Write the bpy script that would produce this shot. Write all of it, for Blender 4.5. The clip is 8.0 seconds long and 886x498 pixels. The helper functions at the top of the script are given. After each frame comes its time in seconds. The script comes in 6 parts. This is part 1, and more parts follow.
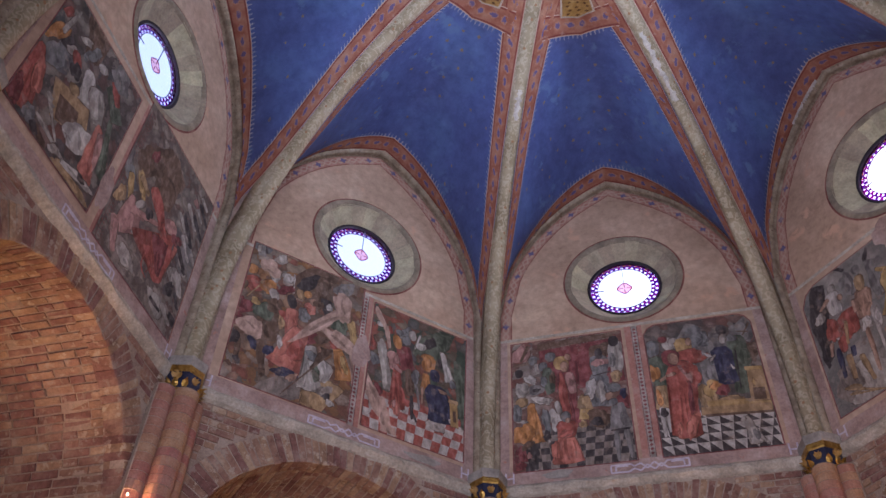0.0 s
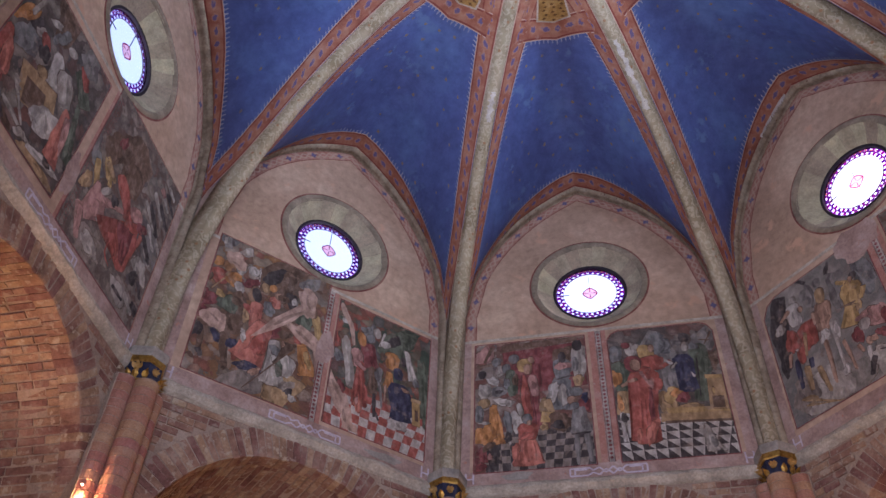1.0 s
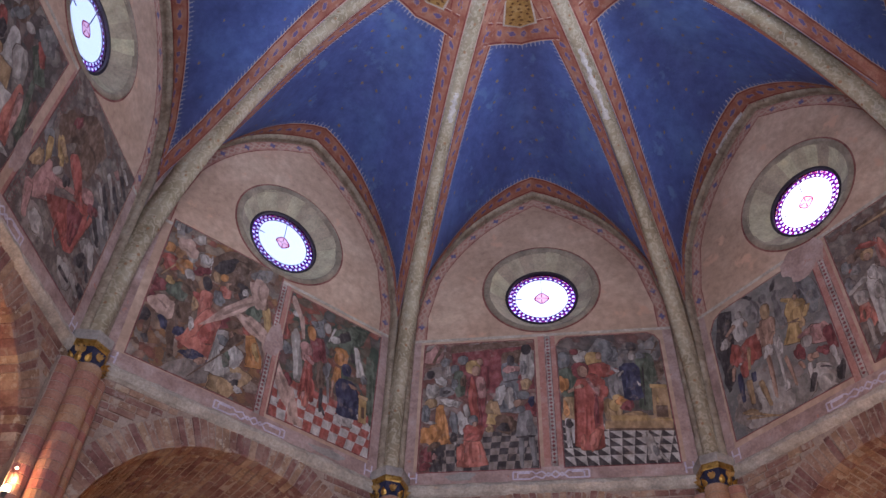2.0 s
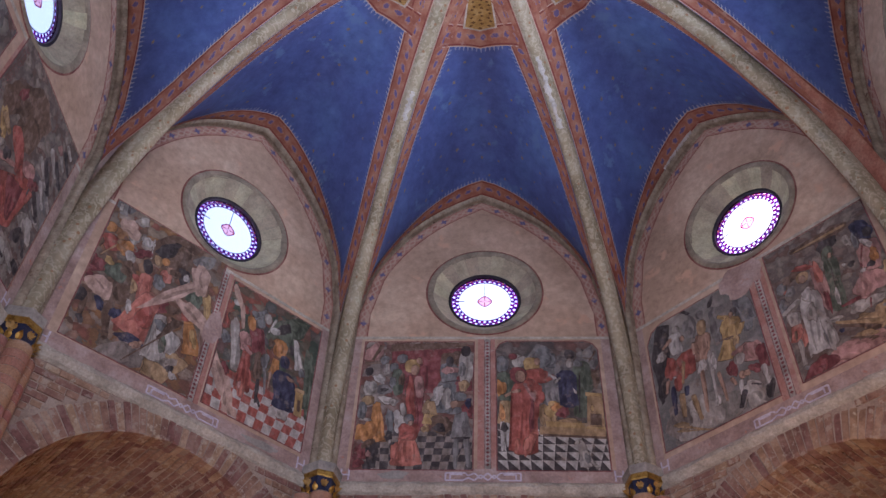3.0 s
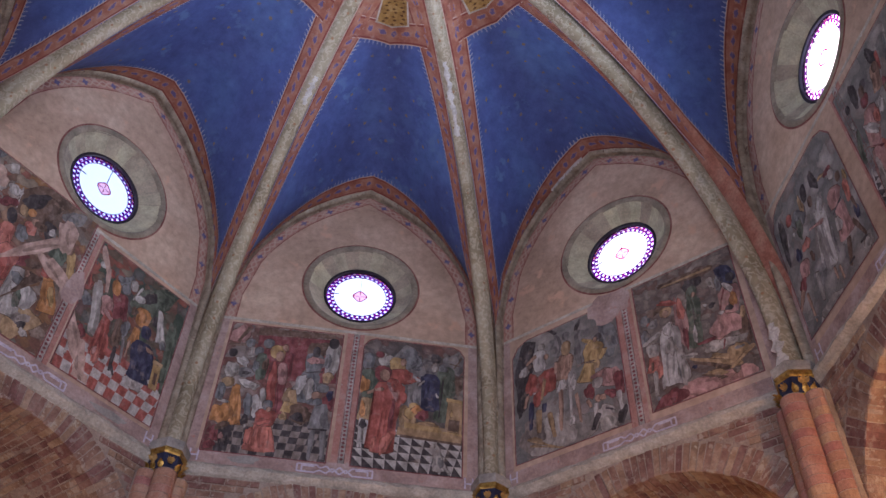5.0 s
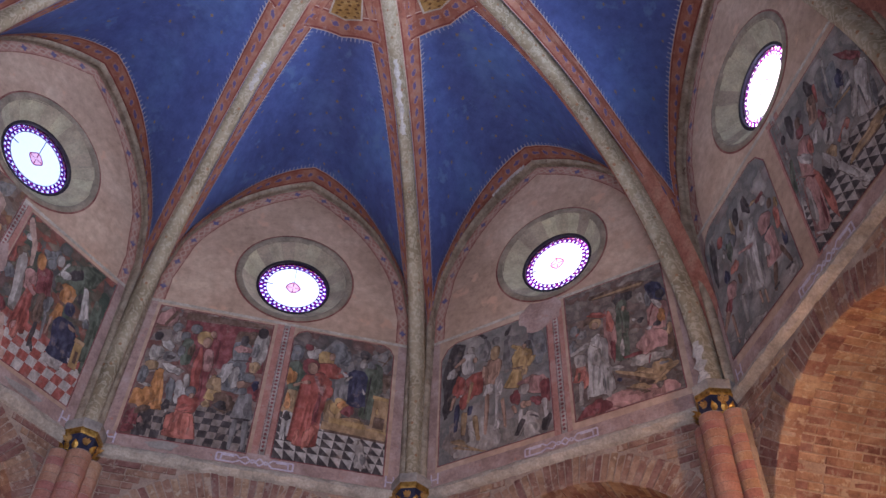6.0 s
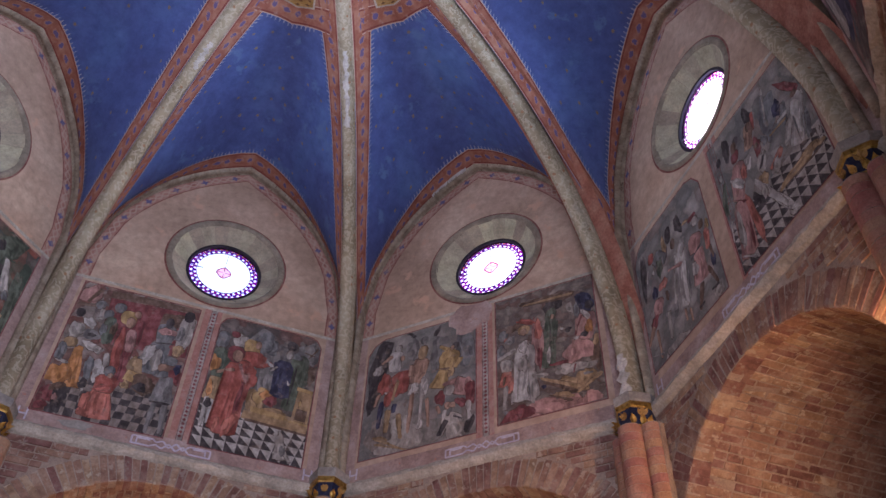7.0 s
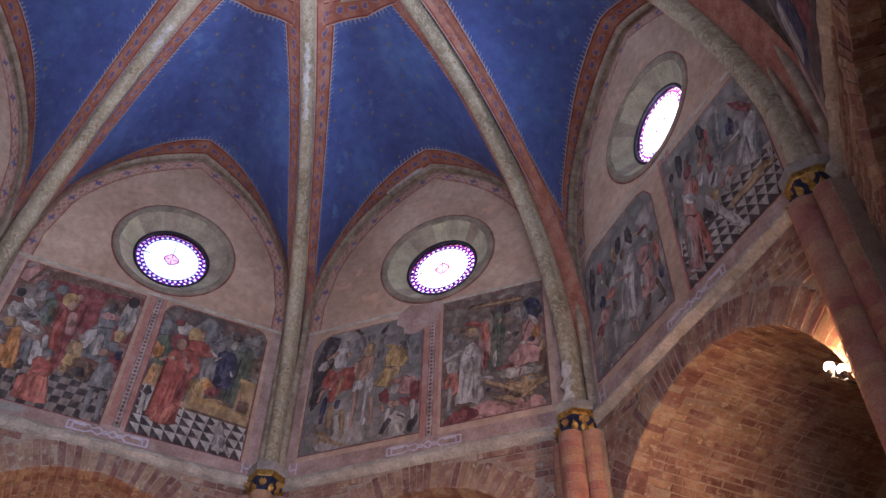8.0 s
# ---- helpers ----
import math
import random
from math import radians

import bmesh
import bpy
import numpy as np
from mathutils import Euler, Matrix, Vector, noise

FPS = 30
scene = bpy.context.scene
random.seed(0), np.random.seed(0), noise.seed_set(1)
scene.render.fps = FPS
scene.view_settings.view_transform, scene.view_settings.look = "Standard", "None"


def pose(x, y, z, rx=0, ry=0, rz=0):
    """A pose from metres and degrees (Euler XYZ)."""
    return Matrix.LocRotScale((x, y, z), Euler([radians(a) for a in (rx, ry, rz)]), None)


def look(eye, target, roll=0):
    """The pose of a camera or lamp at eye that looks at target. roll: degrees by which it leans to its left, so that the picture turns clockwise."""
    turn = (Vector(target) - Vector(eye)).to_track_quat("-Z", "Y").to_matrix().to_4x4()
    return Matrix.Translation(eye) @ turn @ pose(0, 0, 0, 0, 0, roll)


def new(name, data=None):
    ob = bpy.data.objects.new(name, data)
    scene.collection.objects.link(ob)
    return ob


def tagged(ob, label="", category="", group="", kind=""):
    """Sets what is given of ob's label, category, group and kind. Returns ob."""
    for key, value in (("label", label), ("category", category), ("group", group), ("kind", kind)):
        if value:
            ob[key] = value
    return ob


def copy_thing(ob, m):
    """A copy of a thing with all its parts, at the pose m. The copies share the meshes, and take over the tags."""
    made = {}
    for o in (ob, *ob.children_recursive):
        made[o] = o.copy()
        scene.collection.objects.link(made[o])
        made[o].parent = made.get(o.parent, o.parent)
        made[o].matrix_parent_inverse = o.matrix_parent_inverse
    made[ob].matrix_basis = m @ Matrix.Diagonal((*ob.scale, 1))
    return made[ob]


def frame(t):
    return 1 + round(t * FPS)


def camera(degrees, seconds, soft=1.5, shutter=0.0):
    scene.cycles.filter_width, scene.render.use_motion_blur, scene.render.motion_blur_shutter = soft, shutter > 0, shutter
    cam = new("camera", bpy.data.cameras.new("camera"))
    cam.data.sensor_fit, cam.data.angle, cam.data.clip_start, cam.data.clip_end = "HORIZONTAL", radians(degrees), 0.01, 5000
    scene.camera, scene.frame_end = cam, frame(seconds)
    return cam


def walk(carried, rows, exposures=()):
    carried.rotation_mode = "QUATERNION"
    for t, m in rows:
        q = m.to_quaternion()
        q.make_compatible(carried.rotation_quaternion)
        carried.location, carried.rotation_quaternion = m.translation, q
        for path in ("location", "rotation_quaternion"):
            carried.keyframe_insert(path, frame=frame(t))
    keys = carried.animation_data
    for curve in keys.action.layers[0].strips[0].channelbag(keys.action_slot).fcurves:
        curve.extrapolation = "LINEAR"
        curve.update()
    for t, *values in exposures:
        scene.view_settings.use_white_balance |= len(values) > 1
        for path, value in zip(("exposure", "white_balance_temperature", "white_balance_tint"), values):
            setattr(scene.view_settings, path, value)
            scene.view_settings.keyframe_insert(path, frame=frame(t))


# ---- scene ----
cam = camera(52.56, 8.0)
# seconds, eye, yaw, pitch, roll
ROWS = [
    (0.0, 0.034, -3.942, 1.615, 15.56, 46.59, 3.06),
    (0.5, 0.034, -3.941, 1.616, 14.32, 46.62, 3.01),
    (1.0, 0.033, -3.942, 1.616, 12.58, 46.65, 2.97),
    (1.5, 0.033, -3.942, 1.616, 10.65, 46.69, 2.94),
    (3.0, 0.028, -3.952, 1.616, 3.37, 46.81, 2.81),
    (3.5, 0.028, -3.952, 1.615, 0.88, 46.86, 2.77),
    (4.0, 0.027, -3.953, 1.615, -1.98, 46.92, 2.68),
    (4.5, 0.027, -3.953, 1.614, -4.78, 46.96, 2.57),
    (6.0, 0.023, -3.953, 1.612, -13.53, 47.14, 2.31),
    (6.5, 0.022, -3.952, 1.612, -16.52, 47.16, 2.17),
    (7.0, 0.022, -3.952, 1.612, -19.58, 47.20, 2.11),
    (7.5, 0.021, -3.953, 1.611, -22.00, 47.24, 1.94),
    (8.0, 0.021, -3.953, 1.611, -24.07, 47.28, 1.90),
]
EXPOSURES = [(0.0, 2.42, 5750, 22), (4.0, 2.41, 5650, 22), (8.0, 2.44, 5550, 22)]
walk(cam, [(t, pose(x, y, z) @ pose(0, 0, 0, 0, 0, yaw) @ pose(0, 0, 0, 90 + pitch) @ pose(0, 0, 0, 0, 0, roll)) for t, x, y, z, yaw, pitch, roll in ROWS], EXPOSURES)

# ---- light ----
world = bpy.data.worlds.new("world")
scene.world = world
world.use_nodes = True
wn = world.node_tree
sky = wn.nodes.new("ShaderNodeTexSky")
sky.sky_type, sky.sun_disc, sky.sun_elevation, sky.sun_rotation = "NISHITA", False, radians(48), radians(70)
sky.dust_density, sky.air_density, sky.ozone_density = 1.6, 1.0, 0.6
wn.links.new(sky.outputs[0], wn.nodes["Background"].inputs[0])
wn.nodes["Background"].inputs[1].default_value = 0.15

# ---- plan ----
A = 4.0                      # apothem of the octagon
T8 = math.tan(math.pi / 8)
HALF = A * T8                # half a wall's width
Z_SPRING, RIB_C, RIB_R = 6.9, -0.27, 4.44
Z_BAND, Z_FRESCO, Z_LINE = 6.56, 6.80, 8.60
OC_Z, OC_R, GLASS_D = 9.345, 0.635, 0.18
TURNED = -0.9                # degrees
Y_EDGE = 3.88                # where the vault meets the lunettes
RIB_EDGE = 0.088
# centre, height and radius of the arch in each wall
ARCH = {"A": (0.12, 4.97, 1.32), "B": (0.12, 4.86, 1.45), "C": (0.05, 4.84, 1.45), "D": (0.0, 4.77, 1.45), "E": (-0.2, 4.87, 1.34), "F": (0, 4.75, 1.42), "G": (0, 4.6, 1.42), "H": (0, 4.75, 1.42)}
WALLS = "ABCDEFGH"


def wall_m(k):
    """Pose of wall k: x to the right along it, y outwards, z up; the wall's face lies at y = A."""
    return pose(0, 0, 0, 0, 0, TURNED + 45 * (2 - WALLS.index(k)))


def corner_m(k):
    """Pose of the corner after wall k: y outwards through the corner."""
    turn, drop = {"D": (0.9, 0.0), "E": (3.3, 0.02)}.get(k, (0.0, 0.0))
    return pose(0, 0, drop, 0, 0, TURNED + 45 * (2 - WALLS.index(k)) - 22.5 + turn)


def rib_z(r):
    return Z_SPRING + math.sqrt(max(RIB_R ** 2 - (r - RIB_C) ** 2, 0))


def span(y):
    """Half the width of a cell between its ribs."""
    return max(y * T8 - RIB_EDGE, 0.02)


ARC_U, ARC_Z, ARC_R = -1.126, 8.630, 2.674   # centre and radius of the pointed arch's right half


def lunette(u):
    """Height of the pointed wall arch at u from its middle."""
    return ARC_Z + math.sqrt(max(ARC_R ** 2 - (abs(u) - ARC_U) ** 2, 0))


def vault(v, y):
    """Height of a cell of the vault at the depth y, v from -1 to 1 between its ribs."""
    r = y / math.cos(math.pi / 8)
    low, top = rib_z(min(r, 4.16)) + 0.09, lunette(0) + 0.27 * (1 - (y / Y_EDGE) ** 2)
    top = max(top, low)
    w = abs(v)
    near = min(max((y - 2.6) / (Y_EDGE - 2.6), 0), 1) ** 3
    k = 0.8 + 0.2 * (1 - y / Y_EDGE)
    inside = max((1 - w) * (1 + k * w), 0) ** 1.0
    rim = max(lunette(w * span(Y_EDGE)) - ARC_Z, 0) / (lunette(0) - ARC_Z) * (1 - max(w - 0.9, 0) * 10 * 0.4)
    edge_low = rib_z(4.16) + 0.09
    rim = (rim * (lunette(0) - ARC_Z) + ARC_Z - edge_low) / (lunette(0) - edge_low)
    return low + (top - low) * (inside + (rim - inside) * near)


# ---- mesh helpers ----
def link_mesh(name, bm, mats, smooth=False):
    me = bpy.data.meshes.new(name)
    bm.normal_update()
    bm.to_mesh(me)
    bm.free()
    for m in mats if isinstance(mats, (list, tuple)) else [mats]:
        me.materials.append(m)
    if smooth:
        me.polygons.foreach_set("use_smooth", [True] * len(me.polygons))
    return new(name, me)


def part(name, bm, material, parent, label="", smooth=False):
    ob = link_mesh(name, bm, material, smooth)
    ob.parent = parent
    return tagged(ob, label)


def thing(name, m, label, category, group="", kind=""):
    ob = new(name)
    ob.empty_display_size = 0.2
    ob.matrix_basis = m
    return tagged(ob, label, category, group, kind)


def grid(bm, rows, uvs=None, mat=0, closed=False):
    """Quads between rows of points."""
    vs = [[bm.verts.new(p) for p in row] for row in rows]
    lay = bm.loops.layers.uv.verify() if uvs else None
    for j in range(len(rows) - 1):
        n = len(rows[j])
        for i in range(n if closed else n - 1):
            i2 = (i + 1) % n
            f = bm.faces.new((vs[j][i], vs[j][i2], vs[j + 1][i2], vs[j + 1][i]))
            f.material_index = mat
            if uvs:
                for loop, (a, b) in zip(f.loops, ((j, i), (j, i2), (j + 1, i2), (j + 1, i))):
                    loop[lay].uv = uvs[a][b]
    return vs


def box(bm, x0, x1, y0, y1, z0, z1, bevel=0.0, m=None):
    made = bmesh.ops.create_cube(bm, size=1, matrix=(m or Matrix()) @ Matrix.Translation(((x0 + x1) / 2, (y0 + y1) / 2, (z0 + z1) / 2)) @ Matrix.Diagonal((x1 - x0, y1 - y0, z1 - z0, 1)))
    if bevel:
        edges = {e for v in made["verts"] for e in v.link_edges}
        bmesh.ops.bevel(bm, geom=list(edges), offset=bevel, segments=1, affect="EDGES")


def sweep(bm, profile, path, closed=True, caps=True):
    """A profile of (across, up) points carried along a path of (point, across, up)."""
    length, rows, uvs, last = 0.0, [], [], None
    for p, a, n in path:
        length += (p - last).length if last is not None else 0
        last = p
        rows.append([p + a * x + n * y for x, y in profile])
        uvs.append([(i / len(profile), length) for i in range(len(profile))])
    vs = grid(bm, rows, uvs, closed=closed)
    if caps and closed:
        bm.faces.new(list(reversed(vs[0])))
        bm.faces.new(vs[-1])


# ---- materials ----
def shader(name, rough=0.85):
    m = bpy.data.materials.new(name)
    m.use_nodes = True
    n = m.node_tree
    b = n.nodes["Principled BSDF"]
    b.inputs["Roughness"].default_value = rough
    b.inputs["Specular IOR Level"].default_value = 0.25
    return m, n, b


def noise_node(n, scale, detail=4.0, rough=0.6, vec=None):
    t = n.nodes.new("ShaderNodeTexNoise")
    t.inputs["Scale"].default_value, t.inputs["Detail"].default_value, t.inputs["Roughness"].default_value = scale, detail, rough
    if vec is None:
        vec = n.nodes.new("ShaderNodeNewGeometry").outputs["Position"]
    n.links.new(vec, t.inputs["Vector"])
    return t.outputs["Fac"]


def ramp(n, fac, stops):
    r = n.nodes.new("ShaderNodeValToRGB")
    while len(r.color_ramp.elements) < len(stops):
        r.color_ramp.elements.new(0.5)
    for e, (p, c) in zip(r.color_ramp.elements, stops):
        e.position, e.color = p, (*c, 1)
    n.links.new(fac, r.inputs[0])
    return r.outputs[0]


def mix(n, a, b, fac, mode="MIX"):
    x = n.nodes.new("ShaderNodeMix")
    x.data_type, x.blend_type = "RGBA", mode
    for value, socket in ((fac, x.inputs[0]), (a, x.inputs[6]), (b, x.inputs[7])):
        if isinstance(value, (int, float)):
            socket.default_value = value
        elif isinstance(value, tuple):
            socket.default_value = (*value, 1)
        else:
            n.links.new(value, socket)
    return x.outputs[2]


def calc(n, op, a, b=0.0, c=0.0):
    x = n.nodes.new("ShaderNodeMath")
    x.operation = op
    for value, socket in zip((a, b, c), x.inputs):
        if isinstance(value, (int, float)):
            socket.default_value = value
        else:
            n.links.new(value, socket)
    return x.outputs[0]


def relief(n, b, height, strength=0.4, distance=0.01):
    u = n.nodes.new("ShaderNodeBump")
    u.inputs["Strength"].default_value, u.inputs["Distance"].default_value = strength, distance
    n.links.new(height, u.inputs["Height"])
    n.links.new(u.outputs[0], b.inputs["Normal"])


def worn(name, dark, main, light, scale=2.0, fine=30.0, rough=0.85, bump=0.3, stain=None, stain_at=0.62, random=0.0):
    """A worn painted or mineral surface: three tones at a large scale, grain at a small one, stains with an edge."""
    m, n, b = shader(name, rough)
    big = noise_node(n, scale, 5, 0.62)
    col = ramp(n, big, [(0.3, dark), (0.5, main), (0.7, light)])
    grain = noise_node(n, fine, 4, 0.7)
    col = mix(n, col, ramp(n, grain, [(0.25, (0.55, 0.55, 0.55)), (0.6, (1, 1, 1)), (0.8, (1.25, 1.25, 1.25))]), 0.7, "MULTIPLY")
    if stain:
        spot = noise_node(n, scale * 2.7, 8, 0.65)
        col = mix(n, col, stain, ramp(n, spot, [(stain_at, (0, 0, 0)), (stain_at + 0.06, (1, 1, 1))]))
    if random:
        info = n.nodes.new("ShaderNodeObjectInfo")
        h = n.nodes.new("ShaderNodeHueSaturation")
        n.links.new(calc(n, "MULTIPLY_ADD", info.outputs["Random"], random, 1 - random / 2), h.inputs["Value"])
        n.links.new(calc(n, "MULTIPLY_ADD", info.outputs["Random"], 0.05, 0.475), h.inputs["Hue"])
        n.links.new(col, h.inputs["Color"])
        col = h.outputs[0]
    n.links.new(col, b.inputs["Base Color"])
    relief(n, b, grain, bump)
    return m


M_PLASTER = worn("lunette_plaster", (0.36, 0.25, 0.175), (0.46, 0.325, 0.235), (0.55, 0.42, 0.31), 1.1, 12, 0.9, 0.15, (0.50, 0.32, 0.22), 0.60)
M_FRAME = worn("frame_plaster", (0.25, 0.17, 0.145), (0.38, 0.27, 0.235), (0.48, 0.38, 0.34), 4, 34, 0.9, 0.3, (0.38, 0.18, 0.13), 0.63)
M_PINK = worn("pink_border", (0.30, 0.14, 0.11), (0.40, 0.20, 0.16), (0.45, 0.30, 0.25), 4, 40, 0.9, 0.2, (0.42, 0.36, 0.31), 0.62)
M_STAR = worn("faded_gilding", (0.14, 0.12, 0.14), (0.22, 0.17, 0.13), (0.30, 0.23, 0.13), 7, 50, 0.8, 0.1)
M_WORN = worn("bare_plaster", (0.34, 0.32, 0.29), (0.50, 0.48, 0.44), (0.62, 0.60, 0.56), 9, 45, 0.9, 0.6, (0.10, 0.09, 0.08), 0.66)
M_STONE = worn("pale_stone", (0.30, 0.27, 0.22), (0.42, 0.38, 0.31), (0.55, 0.50, 0.42), 5, 40, 0.85, 0.4, (0.25, 0.21, 0.18), 0.66)
M_GREY = worn("grey_stone", (0.20, 0.19, 0.17), (0.31, 0.29, 0.26), (0.42, 0.39, 0.34), 4, 40, 0.85, 0.4)
M_REVEAL = worn("reveal_stone", (0.30, 0.27, 0.19), (0.40, 0.36, 0.26), (0.50, 0.44, 0.30), 6, 40, 0.85, 0.3, random=0.4)
M_RING = worn("ring_stone", (0.17, 0.145, 0.11), (0.25, 0.215, 0.16), (0.34, 0.29, 0.215), 5, 30, 0.85, 0.3)
M_MOULD = worn("moulding_stone", (0.18, 0.14, 0.10), (0.30, 0.25, 0.18), (0.42, 0.37, 0.28), 7, 34, 0.85, 0.6, (0.12, 0.075, 0.055), 0.61)
M_WINE = worn("dark_red_paint", (0.13, 0.045, 0.04), (0.20, 0.075, 0.06), (0.28, 0.15, 0.12), 5, 40, 0.9, 0.2)
M_MORTAR = worn("mortar", (0.22, 0.165, 0.13), (0.33, 0.26, 0.205), (0.44, 0.37, 0.30), 3, 50, 0.95, 0.5)
M_BRICK = worn("brick", (0.16, 0.085, 0.062), (0.28, 0.165, 0.12), (0.38, 0.27, 0.205), 4.5, 30, 0.9, 1.0, (0.34, 0.27, 0.215), 0.55, 0.55)
M_TERRA = worn("terracotta", (0.29, 0.14, 0.10), (0.37, 0.20, 0.14), (0.43, 0.28, 0.21), 5, 60, 0.8, 0.3, (0.45, 0.36, 0.29), 0.68, 0.14)
M_BLUE = worn("blue_vault", (0.066, 0.090, 0.245), (0.080, 0.120, 0.315), (0.10, 0.17, 0.39), 0.9, 7, 0.75, 0.12, (0.10, 0.165, 0.34), 0.60)
M_GOLDPAINT = worn("ochre_paint", (0.20, 0.11, 0.03), (0.35, 0.21, 0.06), (0.45, 0.30, 0.12), 9, 60, 0.7, 0.3)
M_REDGROUND = worn("red_ground", (0.20, 0.075, 0.05), (0.29, 0.125, 0.085), (0.36, 0.20, 0.14), 5, 40, 0.88, 0.2)
M_DARKGOLD = worn("dark_ochre", (0.08, 0.035, 0.012), (0.13, 0.065, 0.02), (0.2, 0.11, 0.04), 9, 60, 0.8, 0.3)
M_DARK = worn("dark_lead", (0.015, 0.013, 0.018), (0.025, 0.022, 0.03), (0.04, 0.035, 0.045), 9, 60, 0.6, 0.2)
M_LILAC = worn("lilac_paint", (0.40, 0.35, 0.41), (0.54, 0.49, 0.56), (0.62, 0.58, 0.63), 8, 50, 0.9, 0.1, (0.38, 0.29, 0.26), 0.66)
M_FLOOR = worn("floor_stone", (0.16, 0.12, 0.10), (0.26, 0.20, 0.16), (0.33, 0.27, 0.22), 2, 30, 0.5, 0.2)
M_PALE = worn("pale_fringe", (0.17, 0.21, 0.37), (0.27, 0.30, 0.42), (0.40, 0.41, 0.46), 6, 50, 0.85, 0.1)


def band_material():
    """Red painted band with blue lozenges; the UV runs in metres: x across from 0 to 1, y along."""
    m, n, b = shader("painted_band", 0.85)
    uv = n.nodes.new("ShaderNodeUVMap").outputs[0]
    sep = n.nodes.new("ShaderNodeSeparateXYZ")
    n.links.new(uv, sep.inputs[0])
    across, along = sep.outputs[0], sep.outputs[1]
    base = ramp(n, noise_node(n, 5, 5), [(0.3, (0.20, 0.07, 0.045)), (0.5, (0.30, 0.125, 0.08)), (0.7, (0.38, 0.21, 0.145))])
    cell = calc(n, "FRACT", calc(n, "DIVIDE", along, 0.31))
    x = calc(n, "MULTIPLY", calc(n, "SUBTRACT", across, 0.5), 4.2)
    long_ = calc(n, "MULTIPLY", calc(n, "SUBTRACT", cell, 0.3), 4.4)
    round_ = calc(n, "MULTIPLY", calc(n, "SUBTRACT", cell, 0.78), 6.5)
    warp = calc(n, "MULTIPLY", calc(n, "SUBTRACT", noise_node(n, 34, 4), 0.5), 1.5)
    for s, scale in ((long_, 1.5), (round_, 1.2)):
        xs = calc(n, "MULTIPLY", x, scale)
        d = calc(n, "ADD", calc(n, "SQRT", calc(n, "ADD", calc(n, "MULTIPLY", s, s), calc(n, "MULTIPLY", xs, xs))), warp)
        base = mix(n, base, (0.42, 0.25, 0.18), ramp(n, d, [(0.85, (0.55, 0.55, 0.55)), (1.05, (0, 0, 0))]))
        base = mix(n, base, (0.065, 0.075, 0.23), ramp(n, d, [(0.55, (0.8, 0.8, 0.8)), (0.78, (0, 0, 0))]))
    edge = calc(n, "ABSOLUTE", calc(n, "SUBTRACT", across, 0.5))
    base = mix(n, base, (0.16, 0.035, 0.028), ramp(n, edge, [(0.36, (0, 0, 0)), (0.39, (0.85, 0.85, 0.85)), (0.44, (0.85, 0.85, 0.85)), (0.455, (0, 0, 0))]))
    base = mix(n, base, (0.50, 0.40, 0.34), ramp(n, edge, [(0.455, (0, 0, 0)), (0.47, (0.8, 0.8, 0.8))]))
    wear = noise_node(n, 9, 8, 0.7)
    base = mix(n, base, (0.36, 0.24, 0.19), ramp(n, wear, [(0.58, (0, 0, 0)), (0.68, (0.75, 0.75, 0.75))]))
    n.links.new(base, b.inputs["Base Color"])
    relief(n, b, noise_node(n, 60), 0.2)
    return m


def border_material():
    """Faded pink border with blue stars between pale interlace; the UV runs in metres along y."""
    m, n, b = shader("lunette_border", 0.88)
    sep = n.nodes.new("ShaderNodeSeparateXYZ")
    n.links.new(n.nodes.new("ShaderNodeUVMap").outputs[0], sep.inputs[0])
    across, along = sep.outputs[0], sep.outputs[1]
    base = ramp(n, noise_node(n, 6, 6), [(0.3, (0.24, 0.11, 0.085)), (0.5, (0.35, 0.19, 0.145)), (0.7, (0.42, 0.28, 0.22))])
    x = calc(n, "MULTIPLY", calc(n, "SUBTRACT", across, 0.5), 2.0)
    cell = calc(n, "FRACT", calc(n, "DIVIDE", along, 0.42))
    turn = calc(n, "MULTIPLY", along, 2 * math.pi / 0.21)
    for sign in (-0.42, 0.42):
        away = calc(n, "ABSOLUTE", calc(n, "SUBTRACT", x, calc(n, "MULTIPLY", calc(n, "SINE", turn), sign)))
        base = mix(n, base, (0.46, 0.36, 0.29), ramp(n, away, [(0.08, (0.6, 0.6, 0.6)), (0.2, (0, 0, 0))]))
    s = calc(n, "MULTIPLY", calc(n, "SUBTRACT", cell, 0.5), 6.4)
    warp = calc(n, "MULTIPLY", calc(n, "SUBTRACT", noise_node(n, 45, 3), 0.5), 0.7)
    star = calc(n, "ADD", calc(n, "ADD", calc(n, "POWER", calc(n, "ABSOLUTE", s), 0.8), calc(n, "POWER", calc(n, "ABSOLUTE", calc(n, "MULTIPLY", x, 1.3)), 0.8)), warp)
    base = mix(n, base, (0.075, 0.085, 0.22), ramp(n, star, [(0.75, (0.85, 0.85, 0.85)), (0.95, (0, 0, 0))]))
    edge = calc(n, "ABSOLUTE", x)
    base = mix(n, base, (0.17, 0.05, 0.04), ramp(n, edge, [(0.80, (0, 0, 0)), (0.84, (0.9, 0.9, 0.9)), (0.93, (0.9, 0.9, 0.9)), (0.96, (0.2, 0.2, 0.2))]))
    base = mix(n, base, (0.38, 0.28, 0.22), ramp(n, noise_node(n, 8, 8, 0.7), [(0.52, (0, 0, 0)), (0.66, (0.8, 0.8, 0.8))]))
    n.links.new(base, b.inputs["Base Color"])
    relief(n, b, noise_node(n, 60), 0.2)
    return m


